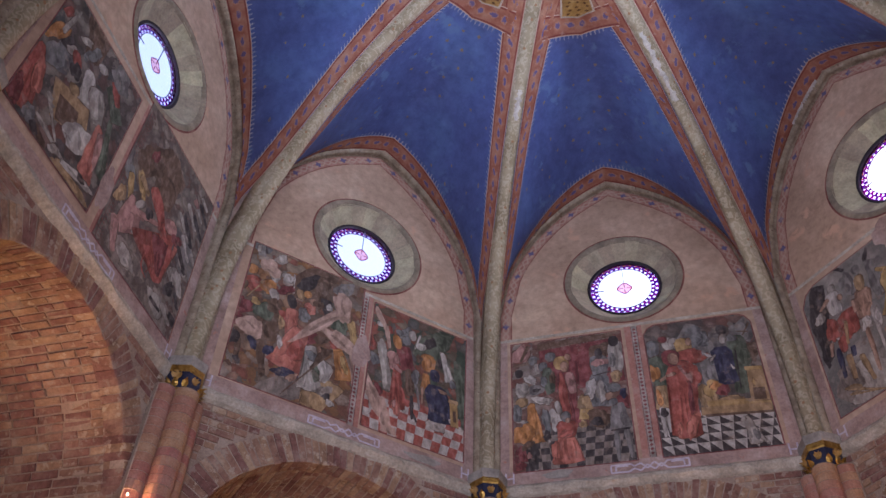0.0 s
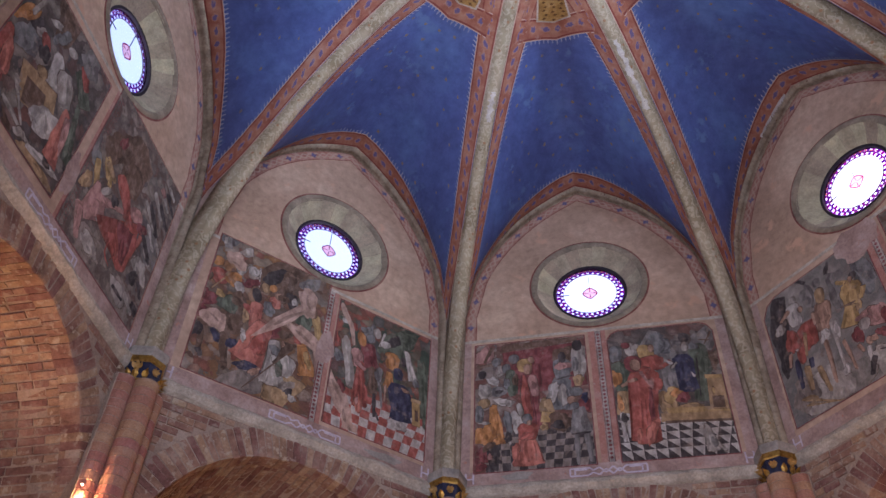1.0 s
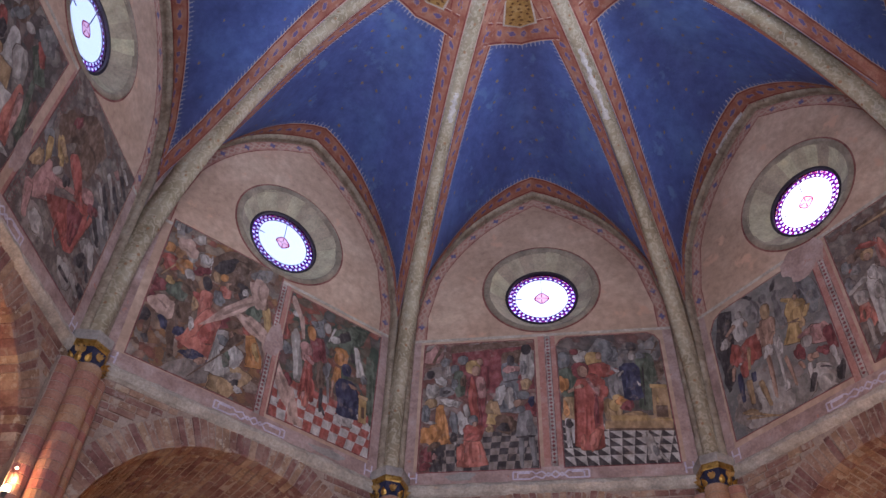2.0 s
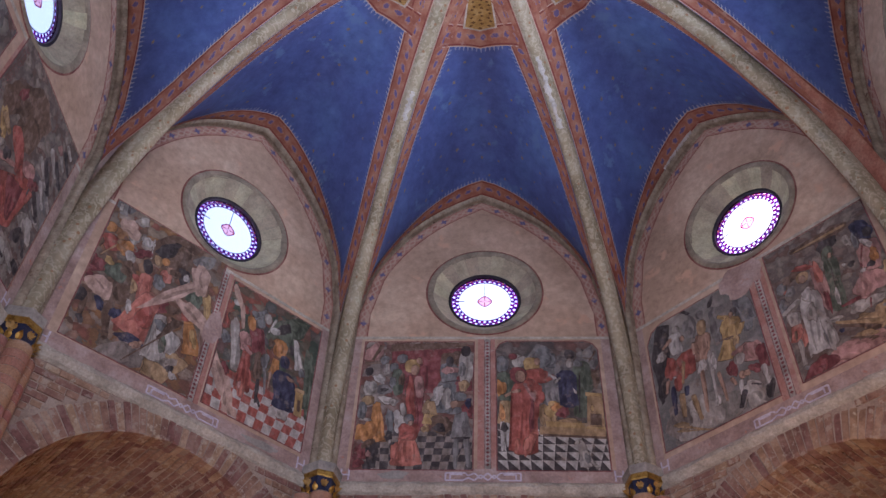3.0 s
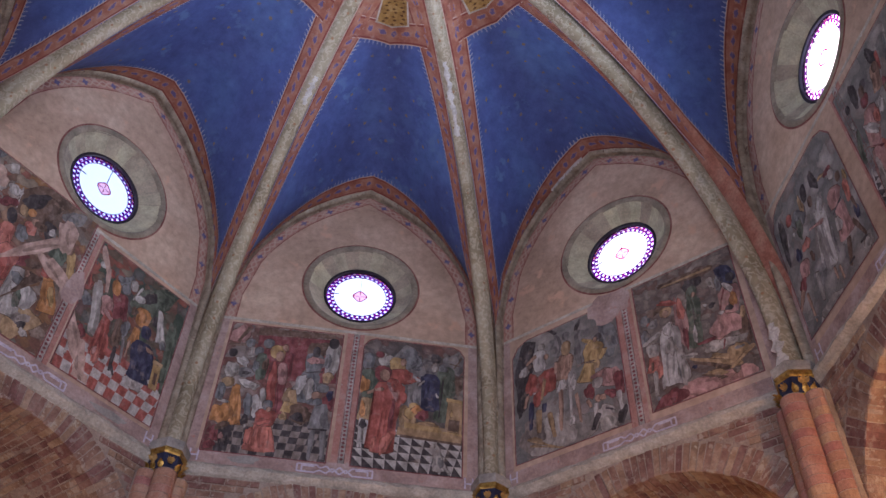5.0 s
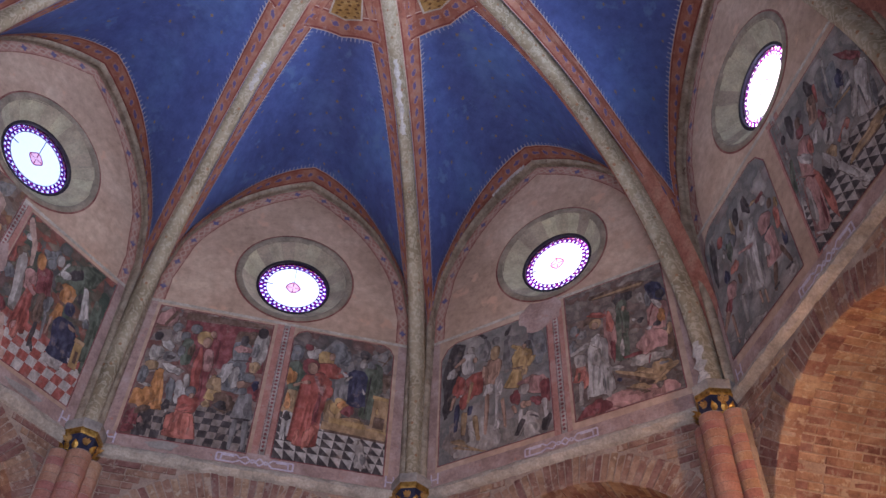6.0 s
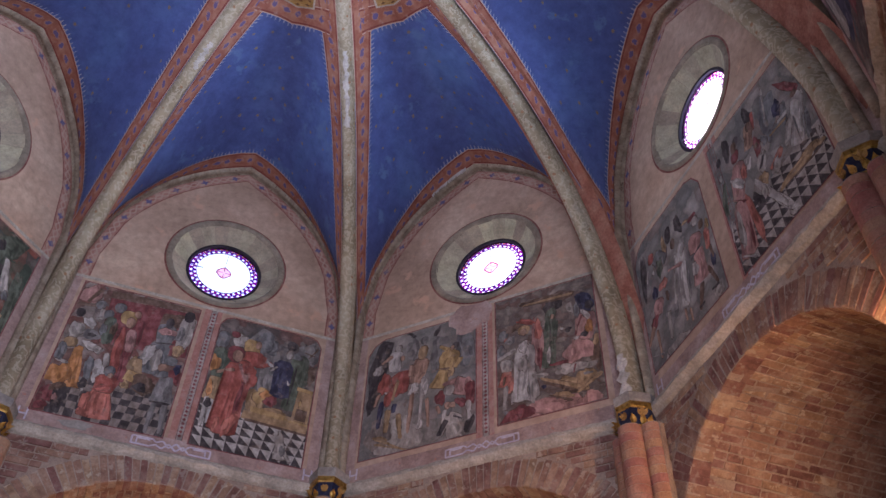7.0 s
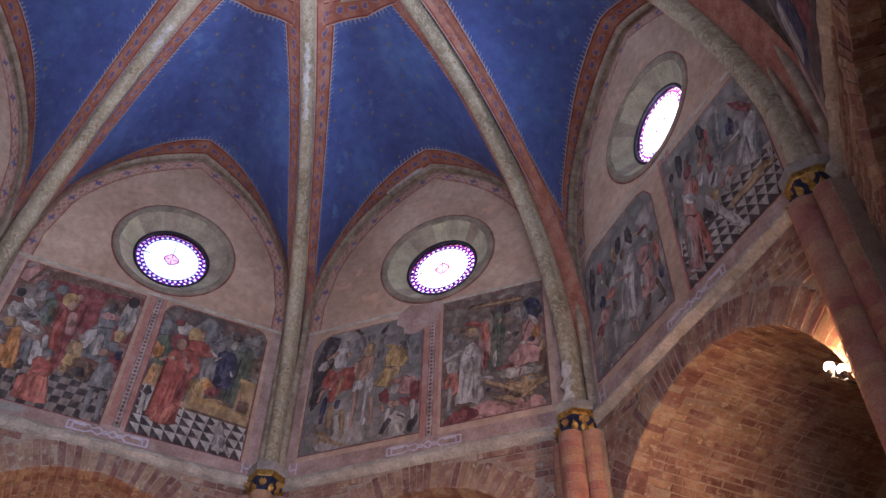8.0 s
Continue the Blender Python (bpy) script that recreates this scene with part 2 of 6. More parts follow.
def rib_material():
    """Stone rib painted with pale foliage scrolls on ochre, worn through in places."""
    m, n, b = shader("painted_rib", 0.85)
    uv = n.nodes.new("ShaderNodeUVMap").outputs[0]
    base = ramp(n, noise_node(n, 3, 5), [(0.3, (0.19, 0.16, 0.10)), (0.5, (0.29, 0.25, 0.165)), (0.7, (0.37, 0.33, 0.235))])
    wave = n.nodes.new("ShaderNodeTexWave")
    wave.wave_type, wave.bands_direction = "BANDS", "DIAGONAL"
    wave.inputs["Scale"].default_value, wave.inputs["Distortion"].default_value = 4.5, 12.0
    wave.inputs["Detail"].default_value, wave.inputs["Detail Scale"].default_value = 2.5, 3.0
    n.links.new(n.nodes.new("ShaderNodeNewGeometry").outputs["Position"], wave.inputs["Vector"])
    base = mix(n, base, (0.52, 0.48, 0.38), ramp(n, wave.outputs["Fac"], [(0.62, (0, 0, 0)), (0.85, (0.42, 0.42, 0.42))]))
    dots = n.nodes.new("ShaderNodeTexVoronoi")
    dots.inputs["Scale"].default_value = 9
    n.links.new(n.nodes.new("ShaderNodeNewGeometry").outputs["Position"], dots.inputs["Vector"])
    base = mix(n, base, (0.26, 0.13, 0.06), ramp(n, dots.outputs["Distance"], [(0.12, (0.8, 0.8, 0.8)), (0.18, (0, 0, 0))]))
    worn_ = noise_node(n, 2.2, 8, 0.7)
    base = mix(n, base, (0.40, 0.385, 0.34), ramp(n, worn_, [(0.62, (0, 0, 0)), (0.72, (0.5, 0.5, 0.5))]))
    n.links.new(base, b.inputs["Base Color"])
    relief(n, b, noise_node(n, 50), 0.3)
    return m


def pane_material(name, tint):
    """Clear or stained glass that lets the sky through."""
    m = bpy.data.materials.new(name)
    m.use_nodes = True
    n = m.node_tree
    n.nodes.remove(n.nodes["Principled BSDF"])
    t = n.nodes.new("ShaderNodeBsdfTransparent")
    t.inputs[0].default_value = (*tint, 1)
    g = n.nodes.new("ShaderNodeBsdfGlossy")
    g.inputs["Roughness"].default_value = 0.12
    x = n.nodes.new("ShaderNodeMixShader")
    x.inputs[0].default_value = 0.04
    n.links.new(t.outputs[0], x.inputs[1])
    n.links.new(g.outputs[0], x.inputs[2])
    n.links.new(x.outputs[0], n.nodes["Material Output"].inputs[0])
    return m


M_BAND, M_RIB, M_BORDER = band_material(), rib_material(), border_material()
M_CLEAR = pane_material("clear_pane", (1.0, 0.83, 0.74))
M_VIOLET = pane_material("violet_pane", (0.10, 0.001, 0.12))
M_PURPLE = pane_material("purple_pane", (0.24, 0.002, 0.14))
M_ROSE = pane_material("rose_pane", (0.34, 0.004, 0.06))
M_BLUSH = pane_material("blush_pane", (0.95, 0.55, 0.55))
M_AMBER = pane_material("amber_pane", (0.5, 0.15, 0.03))

# ---- floor ----
bm = bmesh.new()
grid(bm, [[(-12, -22, 0), (12, -22, 0)], [(-12, 8, 0), (12, 8, 0)]])
tagged(link_mesh("floor", bm, M_FLOOR), "worn reddish stone chapel floor", "floor", kind="structure")


# ---- vault ----
def vault_point(v, y, drop=0.0):
    p = Vector((v * span(y), y, vault(v, y)))
    if drop:
        e = 0.01
        v2 = v - e if v > 0 else v + e
        a = Vector((v2 * span(y), y, vault(v2, y))) - p
        b = Vector((v * span(y - e), y - e, vault(v, y - e))) - p
        nrm = a.cross(b).normalized()
        if nrm.dot(Vector((0, y * 0.75, 8.2)) - p) < 0:
            nrm = -nrm
        p = p + nrm * drop
    return p


VS = [math.copysign(1 - q * q, s) for s, qs in ((-1, np.linspace(0, 1, 17)), (1, np.linspace(1, 0, 17)[1:])) for q in qs]
BAND_W, RIB_BAND = 0.235, 0.30


def v_at(y, dist, side):
    """The v at which the cell is dist from its rib, measured along the cell at the depth y."""
    length, last = 0.0, None
    for i in range(160):
        v = 1 - (i / 159) ** 2
        p = vault_point(v, y)
        if last is not None:
            length += (p - last).length
        if length >= dist:
            return v * side
        last = p
    return 0.0


def strip(bm, points, offset):
    """A band between rows of points, with its UV: x across, y along."""
    along, uvs = offset, []
    for i, row in enumerate(points):
        if i:
            along += (row[len(row) // 2] - points[i - 1][len(row) // 2]).length
        uvs.append([(k / (len(row) - 1), along) for k in range(len(row))])
    grid(bm, points, uvs)


def teeth(bm, edge, inner, pitch=0.055, size=0.06):
    """A fringe of pointed tufts along an edge, towards inner."""
    carry = 0.0
    for i in range(len(edge) - 1):
        a, b = edge[i], edge[i + 1]
        d = b - a
        n = d.length
        s = carry
        while s < n:
            p, k = a + d * (s / n), (inner[i] - a).normalized()
            t = d.normalized() * pitch
            w = random.uniform(0.7, 1.2)
            bm.faces.new([bm.verts.new(q) for q in (p - t * 0.42, p + t * 0.42, p + t * 0.14 + k * size * w * 0.28, p + t * 0.17 + k * size * w * 0.7, p + t * 0.02 + k * size * w, p - t * 0.15 + k * size * w * 0.62, p - t * 0.1 + k * size * w * 0.28)])
            s += pitch
        carry = s - n


def vault_cell(k):
    root_m = wall_m(k)
    bm = bmesh.new()
    ys = list(np.linspace(Y_EDGE, 0.25, 26))
    grid(bm, [[vault_point(v, y) for v in VS] for y in ys])
    grid(bm, [[vault_point(v, y) + Vector((0, 0.0, 0.25)) for v in VS] for y in ys])
    cell = link_mesh("vault_cell", bm, M_BLUE, True)
    cell.matrix_basis = root_m
    tagged(cell, "deep blue painted vault cell with faded gold stars", "ceiling", "vault cells", "structure")
    fringe = bmesh.new()
    band = bmesh.new()
    # band along the wall arch
    rows, edge, inner = [], [], []
    for v in VS:
        if abs(v) > 0.985:
            continue
        row, y, last, length = [], Y_EDGE, None, 0.0
        targets = [0.0, BAND_W * 0.5, BAND_W, BAND_W + 0.04]
        got = []
        while len(got) < 4 and y > 2.8:
            p = vault_point(v, y)
            if last is not None:
                length += (p - last).length
            last = p
            while len(got) < 4 and length >= targets[len(got)]:
                got.append(vault_point(v, y, 0.006))
            y -= 0.006
        if len(got) == 4:
            rows.append(got[:3])
            edge.append(got[2])
            inner.append(got[3])
    strip(band, rows, 0.0)
    teeth(fringe, edge, inner)
    # bands along the two ribs
    for side in (-1, 1):
        rows, edge, inner = [], [], []
        for y in np.linspace(3.85, 0.9, 44):
            vs = [v_at(y, d, side) for d in (0.0, RIB_BAND * 0.5, RIB_BAND, 0.04 + RIB_BAND)]
            if min(abs(v) for v in vs) < 0.02:
                continue
            q = [vault_point(v, y, 0.008) for v in vs]
            rows.append(q[:3])
            edge.append(q[2])
            inner.append(q[3])
        strip(band, rows, 0.1)
        cut = [i for i in range(len(edge)) if edge[i].y > 1.62]
        teeth(fringe, [edge[i] for i in cut], [inner[i] for i in cut])
    # ring round the crown
    rows, edge, inner = [], [], []
    for v in np.linspace(-0.8, 0.8, 17):
        rows.append([vault_point(v, y + 0.17 * (1 - abs(v)), 0.011) for y in (1.30, 1.43, 1.57)])
        if abs(v) < 0.6:
            edge.append(rows[-1][2])
            inner.append(vault_point(v, 1.95, 0.01))
    strip(band, rows, 0.05)
    teeth(fringe, edge, inner)
    b = part("painted_band", band, M_BAND, cell, "red painted band with blue lozenges")
    f = part("painted_fringe", fringe, M_PALE, cell, "pale painted fringe")
    # gilded field beside the crown
    bm = bmesh.new()
    grid(bm, [[vault_point(v, y + 0.17 * (1 - abs(v)), 0.012) for v in np.linspace(-0.36, 0.36, 7)] for y in np.linspace(1.33, 0.8, 5)])
    part("gilded_field", bm, M_GOLDPAINT, cell, "ochre gilded ornament field")
    bm = bmesh.new()
    grid(bm, [[vault_point(v, y + 0.17 * (1 - abs(v)), 0.0095) for v in np.linspace(-0.97, 0.97, 15)] for y in np.linspace(1.34, 0.62, 6)])
    part("crown_ground", bm, M_REDGROUND, cell, "dull red painted ground")
    bm = bmesh.new()
    for s in (-1, 1):
        grid(bm, [[vault_point(s * v, y + 0.17 * (1 - v), 0.0125) for v in (0.36, 0.41)] for y in np.linspace(1.33, 0.8, 5)])
    grid(bm, [[vault_point(v, y + 0.17 * (1 - abs(v)), 0.0128) for v in np.linspace(-0.41, 0.41, 7)] for y in (1.345, 1.325)])
    part("pale_line", bm, M_STONE, cell, "pale painted line")
    bm = bmesh.new()
    for i in range(9):
        for q in range(3):
            y, v = 1.30 - 0.05 * i, -0.22 + 0.22 * q + 0.05 * (i % 2)
            p = [vault_point(v + dv, y + dy + 0.17 * (1 - abs(v)), 0.0135) for dv, dy in ((-0.06, 0), (0, -0.015), (0.06, 0), (0, 0.015))]
            bm.faces.new([bm.verts.new(w) for w in p])
    part("gilded_ornament", bm, M_DARKGOLD, cell, "dark ornament on the gilding")
    # stars in rows
    bm = bmesh.new()
    rnd = random.Random(ord(k))
    for j, y in enumerate(np.arange(1.9, 3.6, 0.23)):
        n = int(1.8 * y)
        for i in range(-n, n + 1):
            v = (i + 0.5 * (j % 2)) / (n + 0.6)
            if abs(v) > 0.86 or rnd.random() < 0.25:
                continue
            c = vault_point(v, y + rnd.uniform(-0.03, 0.03), 0.005)
            if abs(v_at(y, 0.4, 1)) < abs(v):
                continue
            ax = (vault_point(v + 0.01, y) - vault_point(v, y)).normalized()
            ay = (vault_point(v, y + 0.01) - vault_point(v, y)).normalized()
            s = rnd.uniform(0.02, 0.033)
            pts = [c + (ax * math.cos(a) + ay * math.sin(a)) * s * (1 if q % 2 == 0 else 0.45) for q, a in enumerate(np.linspace(0, 2 * math.pi, 17)[:16])]
            bm.faces.new([bm.verts.new(p) for p in pts])
    part("gold_stars", bm, M_STAR, cell, "small faded gold stars")


for k in WALLS:
    vault_cell(k)


# ---- ribs ----
def rib_mesh():
    bm = bmesh.new()
    path = []
    for z in (6.66, 6.75, 6.83):
        path.append((Vector((0, 4.17, z)), Vector((1, 0, 0)), Vector((0, 1, 0))))
    a1 = math.acos((0.32 - RIB_C) / RIB_R)
    for a in np.linspace(0.02, a1, 40):
        n = Vector((0, math.cos(a), math.sin(a)))
        path.append((Vector((0, RIB_C, Z_SPRING)) + n * RIB_R, Vector((1, 0, 0)), n))
    prof = [(-0.087, 0.24), (-0.087, 0.06), (-0.077, 0.05), (-0.071, 0.01), (-0.046, -0.03), (0, -0.044), (0.046, -0.03), (0.071, 0.01), (0.077, 0.05), (0.087, 0.06), (0.087, 0.24)]
    sweep(bm, prof, path)
    return bm


rib = link_mesh("vault_rib", rib_mesh(), M_RIB, True)
tagged(rib, "ochre stone vault rib painted with pale foliage", "rib", "vault ribs", "structure")
rib.matrix_basis = corner_m("A")
RIBS = {"A": rib}
for k in WALLS[1:]:
    RIBS[k] = copy_thing(rib, corner_m(k))
# red painted beds in the seams behind the ribs that stand off their corner
for k in "DE":
    bm = bmesh.new()
    rows = []
    for a in np.linspace(0.02, math.acos((0.4 - RIB_C) / RIB_R), 24):
        p = Vector((0, RIB_C, Z_SPRING)) + Vector((0, math.cos(a), math.sin(a))) * (RIB_R + 0.13)
        rows.append([p + Vector((-0.2, 0, 0)), p + Vector((0.2, 0, 0))])
    grid(bm, rows)
    bed = link_mesh("rib_bed", bm, M_REDGROUND)
    bed.matrix_basis = pose(0, 0, 0, 0, 0, TURNED + 45 * (2 - WALLS.index(k)) - 22.5)
    tagged(bed, "dull red painted seam between vault cells", "ceiling", "vault seams", "structure")
bm = bmesh.new()
bmesh.ops.create_cone(bm, cap_ends=True, segments=32, radius1=0.42, radius2=0.5, depth=0.3, matrix=Matrix.Translation((0, 0, rib_z(0.3) + 0.05)))
tagged(link_mesh("vault_crown", bm, M_STONE), "round stone crown of the vault", "keystone", kind="structure")


# ---- walls ----
def ring_pts(cx, cz, r, y, n=96):
    return [(cx + r * math.cos(a), y, cz + r * math.sin(a)) for a in (2 * math.pi * i / n for i in range(n))]


def rect_pts(cx, cz, x0, x1, z0, z1, y, n=96):
    out = []
    for i in range(n):
        a = 2 * math.pi * i / n
        c, s = math.cos(a), math.sin(a)
        t = min([(x1 - cx) / c if c > 1e-9 else 1e9, (x0 - cx) / c if c < -1e-9 else 1e9, (z1 - cz) / s if s > 1e-9 else 1e9, (z0 - cz) / s if s < -1e-9 else 1e9])
        out.append((cx + c * t, y, cz + s * t))
    return out


MID = {"A": -0.01, "B": 0.0, "C": 0.036, "D": 0.08, "E": -0.046, "F": 0.0, "G": 0.0, "H": 0.0}


def upper_wall(k):
    """Lunette wall over the cornice with its round window."""
    c, w = MID[k], HALF + 0.02
    bm = bmesh.new()
    grid(bm, [rect_pts(c, OC_Z, -w, w, Z_BAND, 11.9, A), ring_pts(c, OC_Z, OC_R, A)], closed=True)
    ob = link_mesh("wall_%d_lunette" % (WALLS.index(k) + 1), bm, M_PLASTER)
    ob.matrix_basis = wall_m(k)
    tagged(ob, "plastered lunette wall with a round window", "wall", kind="structure")
    bm = bmesh.new()
    prof = [(0.635, 0.03), (0.62, 0.05), (0.59, 0.085), (0.56, 0.11), (0.53, 0.135), (0.50, 0.16), (0.475, 0.18), (0.465, 0.19), (0.455, 0.21)]
    grid(bm, [ring_pts(c, OC_Z, r, A + d) for r, d in prof], closed=True)
    part("window_reveal", bm, M_MORTAR, ob, "rounded stone window reveal", True)
    prof = [(0.635, -0.004), (0.628, 0.008), (0.615, 0.025), (0.59, 0.055), (0.56, 0.08), (0.525, 0.105), (0.49, 0.13), (0.465, 0.15), (0.447, 0.165), (0.447, 0.2)]
    n = 22
    for i in range(n):
        a0 = 2 * math.pi * (i + 0.006) / n
        a1 = 2 * math.pi * (i + 0.994) / n
        bm = bmesh.new()
        push = random.uniform(-0.004, 0.004)
        grid(bm, [[(c + (r + push) * math.cos(a), A + d, OC_Z + (r + push) * math.sin(a)) for a in np.linspace(a0, a1, 6)] for r, d in prof])
        part("reveal_block", bm, M_REVEAL, ob, "", True)
    bm = bmesh.new()
    rows = [rect_pts(c, OC_Z, -w - 0.3, w + 0.3, Z_BAND, 11.9, A + 0.21), ring_pts(c, OC_Z, 0.44, A + 0.21)]
    grid(bm, rows, closed=True)
    part("outer_face", bm, M_GREY, ob)
    bm = bmesh.new()
    grid(bm, [ring_pts(c, OC_Z, r, A - d) for r, d in ((0.724, 0.0), (0.724, 0.004), (0.704, 0.004), (0.70, 0.0))], closed=True)
    part("painted_ring", bm, M_WINE, ob, "dull red painted ring")
    bm = bmesh.new()
    grid(bm, [ring_pts(c, OC_Z, r, A - d) for r, d in ((0.705, 0.0), (0.70, 0.012), (0.68, 0.018), (0.655, 0.014), (0.635, 0.004), (0.625, -0.01))], closed=True)
    part("ring_moulding", bm, M_RING, ob, "grey stone ring moulding", True)
    return ob


def round_window(k):
    c, y, n = MID[k], A + GLASS_D, 34
    w = thing("window_%d" % (WALLS.index(k) + 1), wall_m(k), "round leaded window with a stained violet border", "window", kind="structure")
    bm = bmesh.new()
    grid(bm, [ring_pts(c, OC_Z, r, y + d) for r, d in ((0.45, 0.03), (0.45, -0.02), (0.418, -0.02), (0.413, 0.03))], closed=True)
    part("window_frame", bm, M_DARK, w, "dark iron ring frame")
    pane = bmesh.new()
    grid(pane, [ring_pts(c, OC_Z, 0.001, y + 0.01), ring_pts(c, OC_Z, 0.326, y + 0.01)], closed=True)
    part("pane", pane, M_CLEAR, w, "clear pale glass field").visible_shadow = False
    leads = bmesh.new()
    for r0, r1 in ((0.322, 0.328), (0.370, 0.374)):
        grid(leads, [ring_pts(c, OC_Z, r, y + d) for r, d in ((r0, 0.012), (r0, 0.0), (r1, 0.0), (r1, 0.012))], closed=True)
    violet, purple, amber, clear = bmesh.new(), bmesh.new(), bmesh.new(), bmesh.new()
    P = lambda r, a, d=0.008: (c + r * math.cos(a), y + d, OC_Z + r * math.sin(a))
    for i in range(n):
        a0, da = 2 * math.pi * i / n, 2 * math.pi / n
        # two staggered rows of small pale tongues set in violet and purple glass
        q = lambda f, r0, s0, r1, s1: f.faces.new([f.verts.new(p) for p in (P(r0, a0 + da * s0), P(r0, a0 + da * s1), P(r1, a0 + da * s1), P(r1, a0 + da * s0))])
        up = 0.2 < (a0 % (2 * math.pi)) < 2.95
        for row, (r0, r1, mid) in enumerate(((0.328, 0.371, 0.5), (0.373, 0.418, 0.0))):
            g = r1 - r0
            f = amber if up and row else clear
            f.faces.new([f.verts.new(p) for p in (P(r0 + g * 0.12, a0 + da * (mid - 0.15)), P(r0 + g * 0.12, a0 + da * (mid + 0.15)), P(r0 + g * 0.42, a0 + da * (mid + 0.19)), P(r0 + g * 0.66, a0 + da * mid), P(r0 + g * 0.42, a0 + da * (mid - 0.19)))])
            f = violet if (i + row) % 2 else purple
            q(f, r0, mid + 0.2, r1, mid + 0.8)
            q(violet, r0 + g * 0.67, mid - 0.2, r1, mid + 0.2)
    for name, b, m in (("border_glass", violet, M_VIOLET), ("border_glass", purple, M_PURPLE), ("border_glass", amber, M_AMBER), ("border_glass", clear, M_CLEAR)):
        part(name, b, m, w).visible_shadow = False
    rose, blush = bmesh.new(), bmesh.new()
    lobed = lambda r, k: [(c + r * (1 + 0.07 * math.cos(4 * a)) * math.cos(a), y + k, OC_Z + r * (1 + 0.07 * math.cos(4 * a)) * math.sin(a)) for a in (2 * math.pi * i / 40 for i in range(40))]
    grid(rose, [lobed(r, 0.006) for r in (0.072, 0.088)], closed=True)
    grid(blush, [lobed(r, 0.006) for r in (0.001, 0.072)], closed=True)
    for i in range(4):
        a = math.pi / 2 * i
        rose.faces.new([rose.verts.new((c + math.cos(a + s) * r, y + 0.004, OC_Z + math.sin(a + s) * r)) for s, r in ((-0.35, 0.012), (-0.09, 0.072), (0.09, 0.072), (0.35, 0.012))])
    part("rosette", rose, M_ROSE, w, "small rose-red glass rosette").visible_shadow = False
    part("rosette_field", blush, M_BLUSH, w, "pale pink glass").visible_shadow = False
    box(leads, c - 0.003, c + 0.003, y - 0.004, y + 0.006, OC_Z + 0.09, OC_Z + 0.415)
    box(leads, c - 0.41, c - 0.25, y - 0.004, y + 0.006, OC_Z - 0.004, OC_Z + 0.001)
    part("leading", leads, M_DARK, w, "thin dark lead strips")


def wall_arch(k):
    """Stone moulding along the top of the lunette and the painted border under it."""
    ob = thing("arch_moulding", wall_m(k), "pale stone pointed arch moulding with a red painted border", "moulding", "arch mouldings", "structure")
    pts = [Vector((v * span(Y_EDGE), Y_EDGE, vault(v, Y_EDGE) - 0.01)) for v in VS if abs(v) < 0.985]
    # the roll runs down each side to the capitals
    low = [Vector((pts[0].x - 0.03 * (1 - t), Y_EDGE + 0.055 * (1 - t), 6.69 + (pts[0].z - 0.15 - 6.69) * t)) for t in np.linspace(0, 1, 7)]
    pts = low + pts + [Vector((-p.x, p.y, p.z)) for p in reversed(low)]
    path = []
    for i, p in enumerate(pts):
        t = pts[min(i + 1, len(pts) - 1)] - pts[max(i - 1, 0)]
        t.normalize()
        path.append((p, Vector((0, 1, 0)), Vector((t.z, 0, -t.x))))
    bm = bmesh.new()
    sweep(bm, [(0.0, -0.03), (0.16, -0.03), (0.16, 0.018), (0.10, 0.02), (0.088, 0.008), (0.072, 0.022), (0.045, 0.03), (0.015, 0.022), (-0.008, 0.0)], path)
    part("moulding", bm, M_MOULD, ob, "worn ochre-grey stone roll moulding", True)
    bm = bmesh.new()
    rows = []
    for p, a, n in path:
        if p.z < Z_LINE - 0.25:
            continue
        q = Vector((p.x, A - 0.005, p.z))
        rows.append([Vector((v.x, v.y, max(v.z, Z_LINE))) for v in (q + n * 0.01, q + n * 0.085, q + n * 0.16)])
    strip(bm, rows, 0.0)
    part("painted_border", bm, M_BORDER, ob, "faded pink border with blue stars")
    return ob


ARCHES = {}
for k in WALLS:
    upper_wall(k)
    round_window(k)
    ARCHES[k] = wall_arch(k)


# ---- lower walls with arched niches ----
DEEP = 2.4


